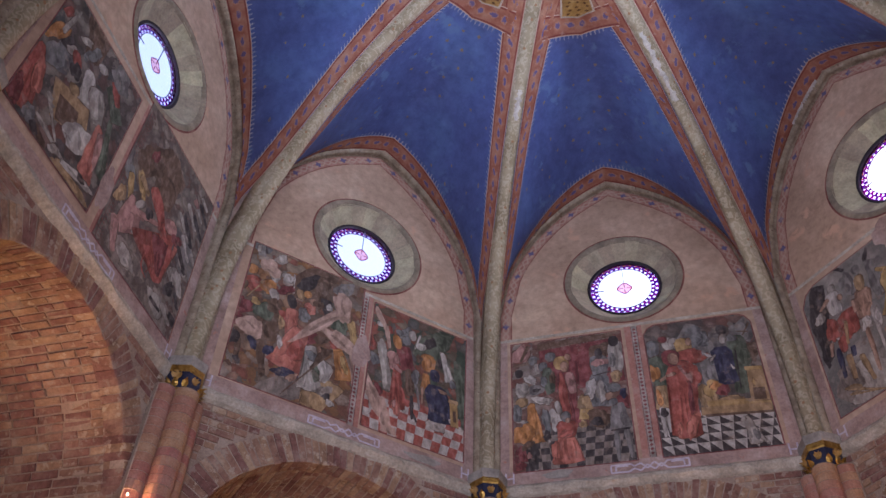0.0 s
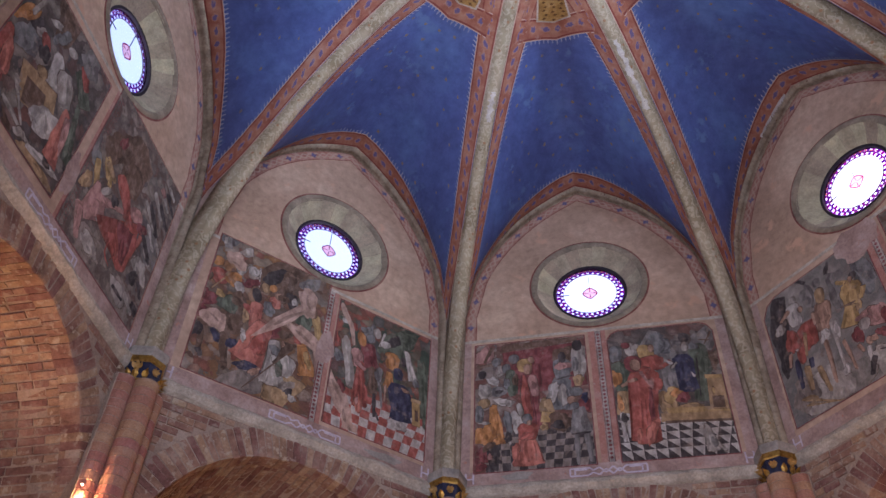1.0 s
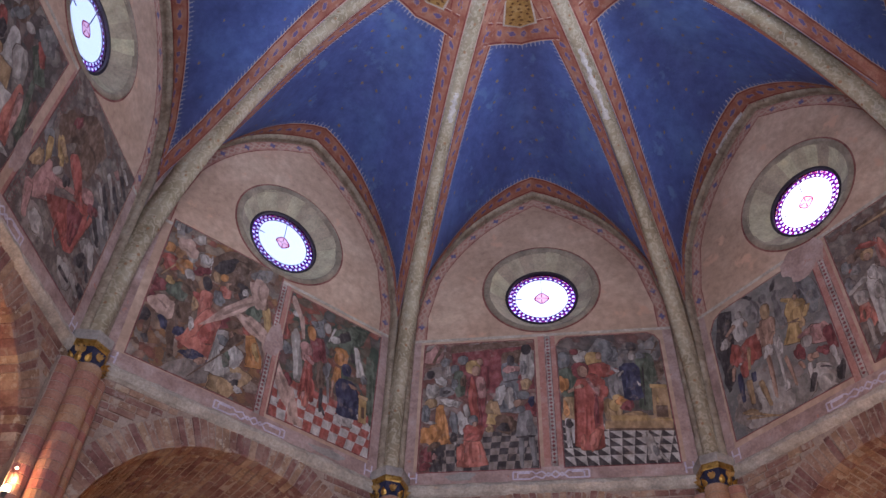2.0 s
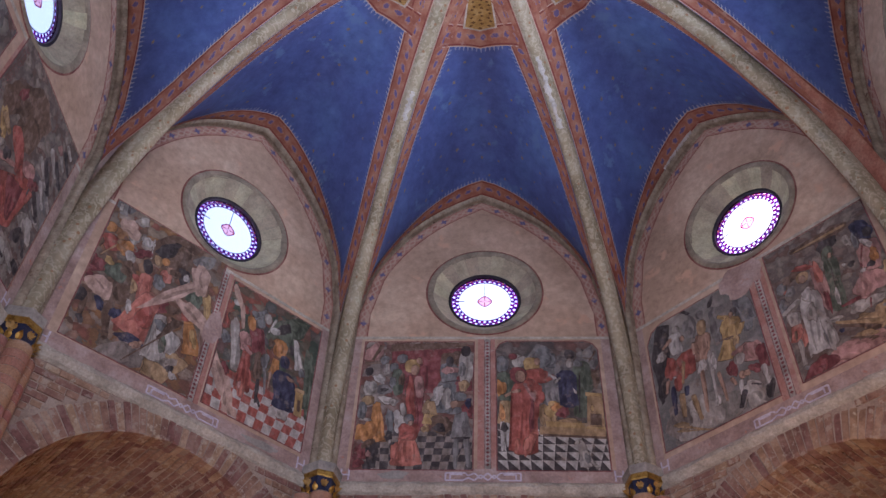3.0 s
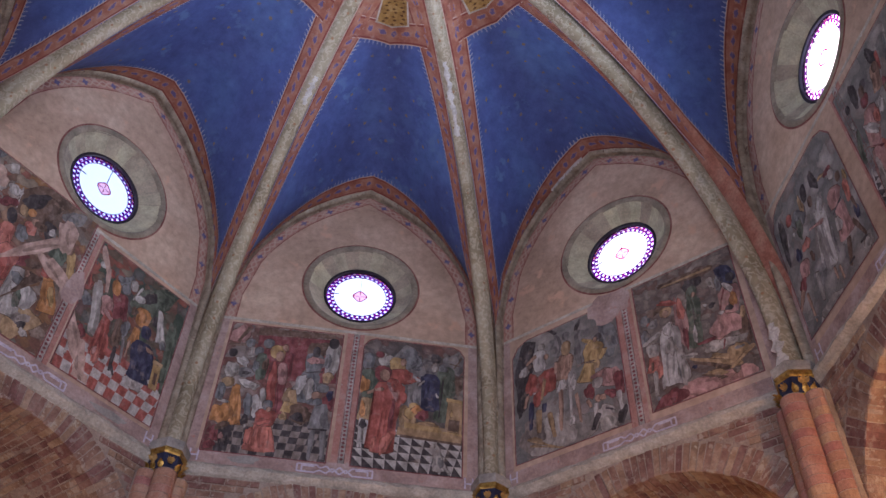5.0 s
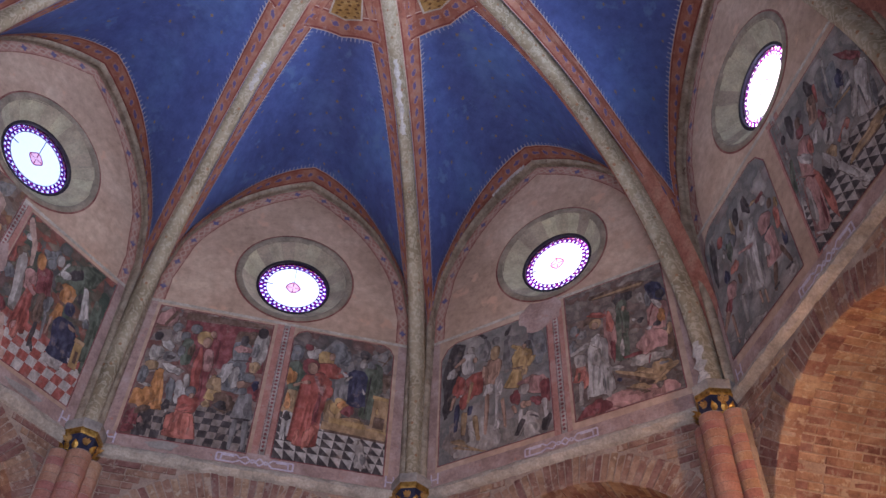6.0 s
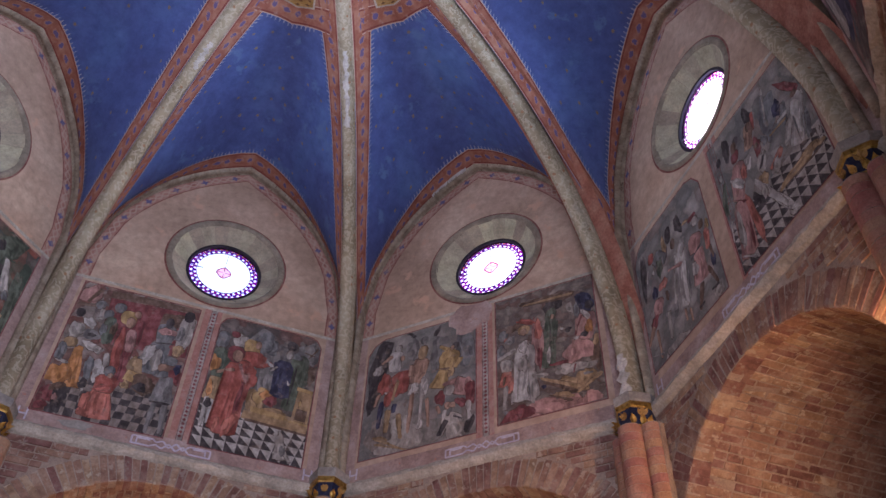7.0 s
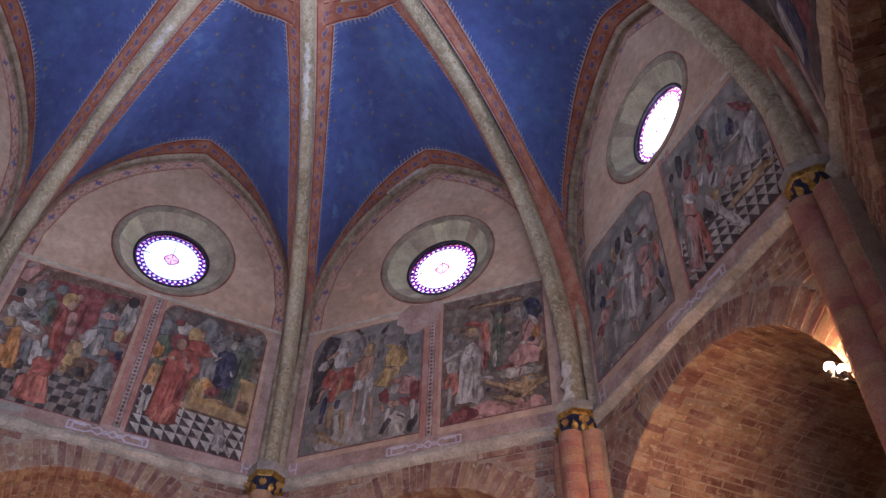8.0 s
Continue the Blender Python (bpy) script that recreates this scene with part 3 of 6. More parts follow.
def lower_wall(k, deep=True):
    """Wall under the cornice with a round arch, z from the floor to the band."""
    n, w = 48, HALF + 0.02
    ac, az, ar = ARCH[k]
    bm = bmesh.new()
    arc = [(ac + ar * math.cos(a), az + ar * math.sin(a)) for a in np.linspace(0, math.pi, n)]
    inner = [(ac + ar, 0.0)] + arc + [(ac - ar, 0.0)]
    outer = [(w, 0.0)]
    for x, z in arc:
        a = math.atan2(z - az, x - ac)
        c, s = math.cos(a), math.sin(a)
        t = min((w - ac if c > 0 else w + ac) / abs(c) if abs(c) > 1e-6 else 1e9, (Z_BAND - az) / s if s > 1e-6 else 1e9)
        outer.append((ac + c * t, az + s * t))
    outer.append((-w, 0.0))
    rows = [[(x, A, z) for x, z in outer], [(x, A, z) for x, z in inner], [(x, A + 0.12, z) for x, z in inner]]
    if not deep:
        rows.append([(x, A + 0.6, z) for x, z in inner])
    grid(bm, rows)
    ob = link_mesh("wall_%d" % (WALLS.index(k) + 1), bm, M_MORTAR)
    ob.matrix_basis = wall_m(k)
    tagged(ob, "old brick wall with a round-headed arch", "wall", kind="structure")
    if deep:
        bm = bmesh.new()
        g = ar + 0.03
        prof = [(ac + g, 0.0)] + [(ac + g * math.cos(a), az + g * math.sin(a)) for a in np.linspace(0, math.pi, 61)] + [(ac - g, 0.0)]
        grid(bm, [[(x, y, z) for x, z in prof] for y in (A + 0.03, A + 1.0, A + DEEP)])
        bm.faces.new([bm.verts.new((x, A + DEEP - 0.01, z)) for x, z in prof])
        part("niche_shell", bm, M_MORTAR, ob, "deep barrel-vaulted brick niche")
    return ob


WALL = {k: lower_wall(k, k != "G") for k in WALLS}


# ---- cornices ----
def cornice(k):
    ob = thing("cornice", wall_m(k), "painted plaster cornice with white scroll ornament", "cornice", "cornices", "structure")
    bm = bmesh.new()
    prof = [(0.02, 6.64), (-0.012, 6.635), (-0.035, 6.62), (-0.06, 6.59), (-0.065, 6.555), (-0.03, 6.51), (0.02, 6.48)]
    rnd = random.Random(ord(k))
    grid(bm, [[(x, A + d + (rnd.uniform(-0.008, 0.008) if d < -0.02 else 0), z + (rnd.uniform(-0.009, 0.009) if d < -0.02 else 0)) for d, z in prof] for x in np.linspace(-HALF, HALF, 46)])
    part("ledge", bm, M_STONE, ob)
    return ob


for k in "ABCDEFGH":
    cornice(k)


# ---- painted scenes ----
def pigment(name, color, fold=0.5, scale=9.0, tone=1.0):
    """Fresco colour laid on in broad strokes, with darker brush folds and pale losses."""
    m, n, b = shader("paint_" + name, 0.9)
    color = tuple(c * 0.88 + d * 0.12 for c, d in zip(color, (0.21, 0.185, 0.18)))
    color = tuple(c * tone for c in color)
    dark = tuple(c * 0.45 for c in color)
    light = tuple(min(c * 1.45 + 0.05, 0.8) for c in color)
    pos = n.nodes.new("ShaderNodeNewGeometry").outputs["Position"]
    stretch = n.nodes.new("ShaderNodeMapping")
    stretch.inputs["Scale"].default_value = (1.0, 1.0, 0.6)
    n.links.new(pos, stretch.inputs["Vector"])
    brush = noise_node(n, scale * 1.8, 3, 0.55, stretch.outputs[0])
    col = ramp(n, brush, [(0.36, dark), (0.5, color), (0.64, light)])
    col = mix(n, color, col, fold)
    col = mix(n, col, (0.33, 0.26, 0.21), ramp(n, noise_node(n, 7, 8, 0.7), [(0.56, (0, 0, 0)), (0.70, (0.6, 0.6, 0.6))]))
    col = mix(n, col, ramp(n, noise_node(n, 3.2, 6, 0.65), [(0.35, (0.78, 0.76, 0.75)), (0.55, (1, 1, 1)), (0.7, (1.15, 1.12, 1.08))]), 1.0, "MULTIPLY")
    grain = noise_node(n, 60, 4, 0.7)
    col = mix(n, col, ramp(n, grain, [(0.3, (0.72, 0.72, 0.72)), (0.7, (1.12, 1.12, 1.12))]), 0.8, "MULTIPLY")
    n.links.new(col, b.inputs["Base Color"])
    relief(n, b, grain, 0.2)
    return m


def crowd_paint(name, tones, scale=9.0):
    """Ground of a painted scene: small worn patches of the given tones with soft, uneven edges."""
    m, n, b = shader("scene_" + name, 0.9)
    pos = n.nodes.new("ShaderNodeNewGeometry").outputs["Position"]
    bend = n.nodes.new("ShaderNodeTexNoise")
    bend.inputs["Scale"].default_value, bend.inputs["Detail"].default_value = 7, 4
    n.links.new(pos, bend.inputs["Vector"])
    add = n.nodes.new("ShaderNodeVectorMath")
    add.operation = "MULTIPLY_ADD"
    add.inputs[1].default_value = (0.22, 0.22, 0.22)
    n.links.new(bend.outputs["Color"], add.inputs[0])
    n.links.new(pos, add.inputs[2])
    vor = n.nodes.new("ShaderNodeTexVoronoi")
    vor.inputs["Scale"].default_value = scale
    n.links.new(add.outputs[0], vor.inputs["Vector"])
    sep = n.nodes.new("ShaderNodeSeparateColor")
    n.links.new(vor.outputs["Color"], sep.inputs[0])
    col = ramp(n, sep.outputs[0], [(i / len(tones), c) for i, c in enumerate(tones)])
    soft = ramp(n, noise_node(n, 3.5, 5), [(0.35, tones[0]), (0.65, tones[1])])
    col = mix(n, soft, col, ramp(n, noise_node(n, 2.4, 4), [(0.35, (0.25, 0.25, 0.25)), (0.6, (0.85, 0.85, 0.85))]))
    col = mix(n, col, ramp(n, vor.outputs["Distance"], [(0.1, (1.25, 1.25, 1.25)), (0.6, (0.6, 0.6, 0.6))]), 0.7, "MULTIPLY")
    col = mix(n, col, (0.34, 0.27, 0.22), ramp(n, noise_node(n, 6, 9, 0.7), [(0.57, (0, 0, 0)), (0.70, (0.6, 0.6, 0.6))]))
    grain = noise_node(n, 55, 4, 0.7)
    col = mix(n, col, ramp(n, grain, [(0.3, (0.7, 0.7, 0.7)), (0.7, (1.15, 1.15, 1.15))]), 0.8, "MULTIPLY")
    n.links.new(col, b.inputs["Base Color"])
    relief(n, b, grain, 0.2)
    return m


PIGMENTS = {
    "red": (0.33, 0.085, 0.06), "wine": (0.20, 0.05, 0.05), "coral": (0.44, 0.15, 0.105), "pink": (0.42, 0.23, 0.20), "orange": (0.44, 0.20, 0.06),
    "yellow": (0.42, 0.28, 0.11), "ochre": (0.36, 0.24, 0.12), "white": (0.46, 0.43, 0.39), "pale": (0.36, 0.33, 0.29), "bluegrey": (0.17, 0.175, 0.175),
    "navy": (0.030, 0.034, 0.075), "green": (0.10, 0.125, 0.085), "brown": (0.13, 0.08, 0.05), "dark": (0.050, 0.042, 0.042), "flesh": (0.36, 0.22, 0.15),
    "loss": (0.44, 0.30, 0.235), "rock": (0.24, 0.20, 0.17), "stonegrey": (0.20, 0.19, 0.18)}
PAINT = {n: pigment(n, c) for n, c in PIGMENTS.items()}
SHADE = {n: pigment(n + "_shade", c, tone=0.66) for n, c in PIGMENTS.items()}
LIGHT = {n: pigment(n + "_light", c, tone=1.18) for n, c in PIGMENTS.items()}
GROUND = {
    "rock": crowd_paint("rock", [(0.12, 0.095, 0.08), (0.20, 0.165, 0.14), (0.27, 0.23, 0.195), (0.10, 0.085, 0.08), (0.33, 0.29, 0.25), (0.16, 0.10, 0.08)], 11),
    "warm": crowd_paint("warm", [(0.13, 0.08, 0.06), (0.20, 0.13, 0.09), (0.27, 0.08, 0.06), (0.33, 0.25, 0.18), (0.12, 0.13, 0.11), (0.38, 0.33, 0.28), (0.30, 0.16, 0.07)], 9),
    "dark": crowd_paint("dark", [(0.075, 0.065, 0.062), (0.12, 0.10, 0.09), (0.17, 0.14, 0.115), (0.09, 0.10, 0.10), (0.20, 0.09, 0.07), (0.25, 0.22, 0.19)], 8),
    "grey": crowd_paint("grey", [(0.17, 0.165, 0.155), (0.24, 0.225, 0.205), (0.30, 0.28, 0.25), (0.18, 0.18, 0.175), (0.28, 0.21, 0.18), (0.36, 0.33, 0.29)], 6),
    "green": crowd_paint("green", [(0.055, 0.075, 0.058), (0.09, 0.11, 0.08), (0.17, 0.10, 0.07), (0.26, 0.20, 0.14), (0.10, 0.10, 0.10), (0.30, 0.10, 0.07)], 8),
    "brick": crowd_paint("brick", [(0.17, 0.075, 0.06), (0.24, 0.12, 0.10), (0.12, 0.07, 0.06), (0.30, 0.22, 0.17), (0.14, 0.14, 0.13), (0.36, 0.32, 0.28)], 9),
}


def rough(right, seed, jitter=0.03):
    """A closed outline from the right half of a shape in a unit box, its edge made uneven."""
    rnd = random.Random(seed)
    half = []
    for (x0, y0), (x1, y1) in zip(right, right[1:]):
        half += [(x0, y0), ((x0 + x1) / 2, (y0 + y1) / 2)]
    half.append(right[-1])
    j = lambda: rnd.uniform(-jitter, jitter)
    return [(x + j(), y + j() * 0.6) for x, y in half] + [(-x + j(), y + j() * 0.6) for x, y in reversed(half)]


def cloak(seed=0):
    """Drapery spread at the foot."""
    return rough([(0.10, 1.0), (0.22, 0.95), (0.26, 0.8), (0.30, 0.6), (0.36, 0.35), (0.45, 0.12), (0.5, 0.02), (0.2, 0.0)], seed, 0.04)


def gown(seed=0):
    """A long straight drapery with round shoulders."""
    return rough([(0.12, 1.0), (0.34, 0.95), (0.45, 0.85), (0.46, 0.65), (0.40, 0.45), (0.42, 0.2), (0.46, 0.03), (0.2, 0.0)], seed, 0.04)


def tunic(seed=0):
    return rough([(0.14, 1.0), (0.36, 0.93), (0.5, 0.72), (0.44, 0.4), (0.36, 0.05), (0.15, 0.0)], seed, 0.04)


def skirt(seed=0):
    return rough([(0.2, 1.0), (0.30, 0.95), (0.36, 0.6), (0.46, 0.2), (0.5, 0.03), (0.2, 0.0)], seed, 0.03)


def taper(seed=0):
    return rough([(0.25, 1.0), (0.45, 0.93), (0.48, 0.6), (0.36, 0.3), (0.32, 0.05), (0.15, 0.0)], seed, 0.05)


def wedge(seed=0):
    return rough([(0.2, 1.0), (0.5, 0.95), (0.42, 0.6), (0.26, 0.3), (0.12, 0.04), (0.05, 0.0)], seed, 0.03)


def oval(seed=0):
    return rough([(0.0, 1.0), (0.28, 0.94), (0.45, 0.75), (0.48, 0.5), (0.42, 0.22), (0.24, 0.04), (0.0, 0.0)], seed, 0.025)


def blot(n=22, seed=0, lumps=0.16):
    rnd = random.Random(seed)
    ph = [rnd.uniform(0, 6.28) for _ in range(4)]
    out = []
    for a in np.linspace(0, 2 * math.pi, n + 1)[:n]:
        r = 0.5 + lumps * (0.4 * math.sin(2 * a + ph[0]) + 0.35 * math.sin(3 * a + ph[1]) + 0.3 * math.sin(5 * a + ph[2]) + 0.2 * math.sin(8 * a + ph[3]))
        out.append((r * math.cos(a), 0.5 + r * math.sin(a)))
    return out


def bar(seed=0):
    return [(-0.5, 0), (0.5, 0), (0.5, 1), (-0.5, 1)]


OUTLINE = {"c": cloak, "b": blot, "r": bar, "g": gown, "t": tunic, "k": skirt, "l": taper, "v": wedge, "h": oval}


FRESCOES = []


class PaintedScene:
    """One painted panel on a wall, u and z from the wall's frame."""

    def __init__(self, k, u0, u1, z0, z1, ground, label, cut=0.0):
        self.u0, self.u1, self.z0, self.z1, self.k, self.count = u0, u1, z0, z1, k, 0
        self.folds, self.slots = bmesh.new(), []
        FRESCOES.append(self)
        self.root = thing("fresco", wall_m(k), label, "fresco", "wall frescoes")
        bm = bmesh.new()
        c = cut
        top = [(u1, z1 - c), (u1 - c * 0.4, z1 - c * 0.3), (u1 - c, z1), (u0 + c, z1), (u0 + c * 0.4, z1 - c * 0.3), (u0, z1 - c)] if c else [(u1, z1), (u0, z1)]
        outline = [(u0, z0), (u1, z0)] + top
        face = bm.faces.new([bm.verts.new((u, A - 0.006, z)) for u, z in outline])
        back = bmesh.ops.extrude_face_region(bm, geom=[face])
        for v in back["geom"]:
            if isinstance(v, bmesh.types.BMVert):
                v.co.y = A + 0.005
        part("painted_ground", bm, GROUND[ground], self.root)
        # border line
        bm = bmesh.new()
        cu, cz = (u0 + u1) / 2, (z0 + z1) / 2
        fx, fz = 1 + 0.022 / (u1 - u0), 1 + 0.022 / (z1 - z0)
        loop = outline + outline[:1]
        grid(bm, [[(u, A - 0.008, z) for u, z in loop], [(cu + (u - cu) * fx * 1.0, A - 0.008, cz + (z - cz) * fz) for u, z in loop]])
        part("painted_line", bm, PAINT["wine"], self.root)

    def put(self, kind, color, x, z, w, h, lean=0.0):
        """A plain painted shape: x and z of its foot in parts of the panel, width and height in metres."""
        self.count += 1
        bm = bmesh.new()
        pts = OUTLINE[kind](seed=self.count * 7 + ord(self.k))
        ou, oz = self.u0 + x * (self.u1 - self.u0), self.z0 + z * (self.z1 - self.z0)
        d = A - 0.008 - 0.00015 * self.count
        ca, sa = math.cos(radians(lean)), math.sin(radians(lean))
        vs = []
        for px, pz in pts:
            px, pz = px * w, pz * h
            u = min(max(ou + px * ca + pz * sa, self.u0 + 0.005), self.u1 - 0.005)
            z = min(max(oz - px * sa + pz * ca, self.z0 + 0.005), self.z1 - 0.005)
            vs.append(bm.verts.new((u, d, z)))
        spots = [tuple(v.co) for v in vs]
        bm.faces.new(vs)
        bmesh.ops.triangulate(bm, faces=bm.faces[:])
        if kind in "cgtkbv" and w * h > 0.008:
            self.strokes(color, kind, ou, oz, w, h, ca, sa, d - 0.00005)
        part("painted_shape", bm, PAINT[color], self.root)
        if color != "loss" and w * h > 0.0015:
            self.contour(color, [v[0::2] for v in spots], d, w, h, kind)
        return self

    def slot(self, m):
        if m not in self.slots:
            self.slots.append(m)
        return self.slots.index(m)

    def contour(self, color, pts, d, w, h, kind):
        """A thin dark brush line round a shape, swelling and fading, and a shaded flank."""
        rnd = random.Random(self.count * 5 + ord(self.k))
        n = len(pts)
        cu, cz = sum(p[0] for p in pts) / n, sum(p[1] for p in pts) / n
        if color not in ("dark", "navy", "rock", "stonegrey", "brown"):
            ph = rnd.uniform(0, 6.28)
            for i in range(n):
                a, b = pts[i], pts[(i + 1) % n]
                t0, t1 = (0.0045 + 0.004 * math.sin(ph + 6.28 * 2 * q / n) for q in (i, i + 1))
                row = []
                for (u, z), t in ((a, t0), (b, t1)):
                    r = max(math.hypot(u - cu, z - cz), 0.01)
                    row.append(((u, d - 0.00003, z), (u + (cu - u) / r * t, d - 0.00003, z + (cz - z) / r * t)))
                if max(t0, t1) > 0.002:
                    grid(self.folds, [[row[0][0], row[1][0]], [row[0][1], row[1][1]]], mat=self.slot(SHADE["brown"]))
        if kind != "r":
            side = 1 if rnd.random() < 0.7 else -1
            edge = [p for p in pts if (p[0] - cu) * side > 0]
            edge.sort(key=lambda p: p[1])
            if len(edge) > 3:
                inner = [(cu + (u - cu) * (0.45 + rnd.uniform(-0.12, 0.12)), d - 0.00002, cz + (z - cz) * 0.94) for u, z in edge]
                grid(self.folds, [[(u, d - 0.00002, z) for u, z in edge], inner], mat=self.slot(SHADE[color]))

    def strokes(self, color, kind, ou, oz, w, h, ca, sa, d):
        """Brush folds: thin slivers of a darker and a lighter tone of the same colour."""
        rnd = random.Random(self.count * 13 + ord(self.k))
        for i in range(rnd.randint(4, 6) if kind in "cgkv" else 2):
            x = rnd.uniform(-0.30, 0.30)
            y0, y1 = (rnd.uniform(0.03, 0.25), rnd.uniform(0.5, 0.80)) if kind in "cgkv" else (rnd.uniform(0.12, 0.35), rnd.uniform(0.5, 0.85))
            t = rnd.uniform(0.006, 0.016) * (1 if kind in "cgkv" else 1.3)
            bow = rnd.uniform(-0.12, 0.12)
            left, right = [], []
            for s in np.linspace(0, 1, 5):
                y = y0 + (y1 - y0) * s
                grow = (1.25 - 0.6 * y) if kind in "cgkv" else 0.8
                px, pz = (x * grow + bow * math.sin(math.pi * s)) * w, y * h
                half = t * (0.25 + math.sin(math.pi * (0.15 + 0.8 * s)))
                for side, row in ((-1, left), (1, right)):
                    u = ou + (px + side * half) * ca + pz * sa
                    z = oz - (px + side * half) * sa + pz * ca
                    row.append((min(max(u, self.u0 + 0.005), self.u1 - 0.005), d - 0.000008 * i, min(max(z, self.z0 + 0.005), self.z1 - 0.005)))
            m = (SHADE if i % 2 else LIGHT)[color]
            grid(self.folds, [left, right], mat=self.slot(m))

    def done(self):
        tagged(part("brush_folds", self.folds, self.slots, self.root, "painted folds and highlights"), kind="stuff")

    def shapes(self, rows):
        for row in rows:
            self.put(*row)
        return self

    def tiles(self, x0, x1, z0, z1, nx, nz, light, dark, skew=0.0, halves=False):
        """A painted chequered floor."""
        for name, color, which in (("painted_floor", light, 2), ("painted_tiles", dark, 0)):
            self.count += 1
            d = A - 0.008 - 0.00015 * self.count
            bm = bmesh.new()
            U = lambda i, j: self.u0 + (x0 + (x1 - x0) * i / nx) * (self.u1 - self.u0) + skew * j / nz * (i / nx - 0.3)
            Z = lambda j: self.z0 + (z0 + (z1 - z0) * (j / nz) ** 0.9) * (self.z1 - self.z0)
            lim = lambda u: min(max(u, self.u0 + 0.005), self.u1 - 0.005)
            if which:
                bm.faces.new([bm.verts.new((lim(u), d, z)) for u, z in ((U(0, 0), Z(0)), (U(nx, 0), Z(0)), (U(nx, nz), Z(nz)), (U(0, nz), Z(nz)))])
            else:
                for i in range(nx):
                    for j in range(nz):
                        if not halves and (i + j) % 2:
                            continue
                        q = [(U(i, j), Z(j)), (U(i + 1, j), Z(j)), (U(i + 1, j + 1), Z(j + 1)), (U(i, j + 1), Z(j + 1))]
                        if halves:
                            q = [q[0], q[1], q[3]]
                        q = [(lim(u), z) for u, z in q]
                        bm.faces.new([bm.verts.new((u, d, z)) for u, z in q])
            part(name, bm, PAINT[color], self.root)
        return self


# wall A
s = PaintedScene("A", -1.31, -0.15, 6.89, 8.46, "dark", "worn fresco of robed shapes round an ochre tomb")
s.shapes([("b", "brown", 0.52, 0.94, 0.58, 0.32, -88), ("b", "brown", 0.5, 0.01, 0.2, 0.39, -100), ("b", "ochre", 0.94, 0.03, 0.15, 0.46, -93)])
s.shapes([("c", "red", 0.11, 0.02, 0.31, 0.71, -7), ("b", "coral", 0.19, 0.16, 0.12, 0.43, -17), ("b", "wine", 0.08, -0.01, 0.12, 0.34, -11), ("b", "bluegrey", 0.31, 0.5, 0.39, 0.29, -67), ("h", "dark", 0.22, 0.63, 0.2, 0.13, -50), ("b", "bluegrey", 0.29, 0.06, 0.18, 0.15, -85), ("l", "dark", 0.35, 0.01, 0.09, 0.12, -54)])
s.shapes([("b", "orange", 0.12, 0.61, 0.39, 0.13, -65), ("b", "pale", 0.15, 0.77, 0.37, 0.06, -82), ("l", "red", 0.1, 0.8, 0.16, 0.09, -66)])
s.shapes([("r", "ochre", 0.54, 0.24, 0.46, 0.37, -22), ("r", "brown", 0.5, 0.23, 0.25, 0.24, -16), ("l", "pale", 0.63, 0.07, 0.06, 0.43, -81), ("l", "pale", 0.51, 0.1, 0.05, 0.42, -45)])
s.shapes([("b", "pale", 0.33, 0.79, 0.18, 0.08, -33), ("b", "pale", 0.28, 0.62, 0.16, 0.11, -33), ("h", "red", 0.36, 0.59, 0.13, 0.18, -33), ("b", "bluegrey", 0.46, 0.78, 0.29, 0.12, -71), ("b", "dark", 0.41, 0.58, 0.19, 0.13, -97)])
s.shapes([("c", "white", 0.58, 0.48, 0.27, 0.37, -21), ("h", "ochre", 0.45, 0.45, 0.15, 0.11, -38), ("b", "white", 0.71, 0.21, 0.45, 0.25, -33), ("t", "pale", 0.73, 0.47, 0.23, 0.35, -30), ("c", "coral", 0.84, 0.12, 0.2, 0.6, -8), ("b", "pink", 0.87, 0.23, 0.09, 0.4, -10), ("c", "green", 0.97, 0.23, 0.13, 0.64, -16), ("g", "green", 0.89, 0.63, 0.2, 0.36, -41)])
s.shapes([("l", "red", 0.82, 0.73, 0.13, 0.23, -37), ("h", "pale", 0.57, 0.78, 0.15, 0.1, -32), ("h", "flesh", 0.74, 0.84, 0.13, 0.1, -32), ("b", "stonegrey", 0.84, 0.86, 0.28, 0.29, -55)])
s.shapes([("b", "white", 0.97, 0.11, 0.09, 0.43, -99), ("b", "pale", 0.46, 0.05, 0.1, 0.14, 75), ("b", "dark", 0.86, 0.09, 0.08, 0.1, -60)])
s = PaintedScene("A", 0, 1.35, 6.8, 8.66, "rock", "worn fresco of red drapery among pale rocks")
s.shapes([("b", "brown", 0.61, 0.72, 0.65, 0.52, -79), ("b", "brown", 0.3, 0.63, 0.5, 0.32, -51), ("b", "wine", 0.26, 0.74, 0.22, 0.09, -65), ("b", "stonegrey", 0.02, 0.49, 0.14, 0.23, -9)])
s.shapes([("b", "rock", 0.55, 0.07, 0.33, 0.57, -90), ("b", "rock", 0.98, 0.04, 0.4, 0.68, -88), ("b", "pale", 0.44, 0.08, 0.17, 0.31, -81), ("b", "pale", 0.87, 0.08, 0.19, 0.34, -88), ("b", "stonegrey", 1.03, 0.46, 0.38, 0.53, -79)])
s.shapes([("l", "bluegrey", 0.18, 0.43, 0.19, 0.25, -55), ("l", "yellow", 0.17, 0.35, 0.1, 0.3, -23), ("b", "ochre", 0.05, 0.26, 0.12, 0.26, 11), ("b", "yellow", 0.27, 0.45, 0.13, 0.29, -33), ("l", "ochre", 0.31, 0.51, 0.1, 0.2, -67)])
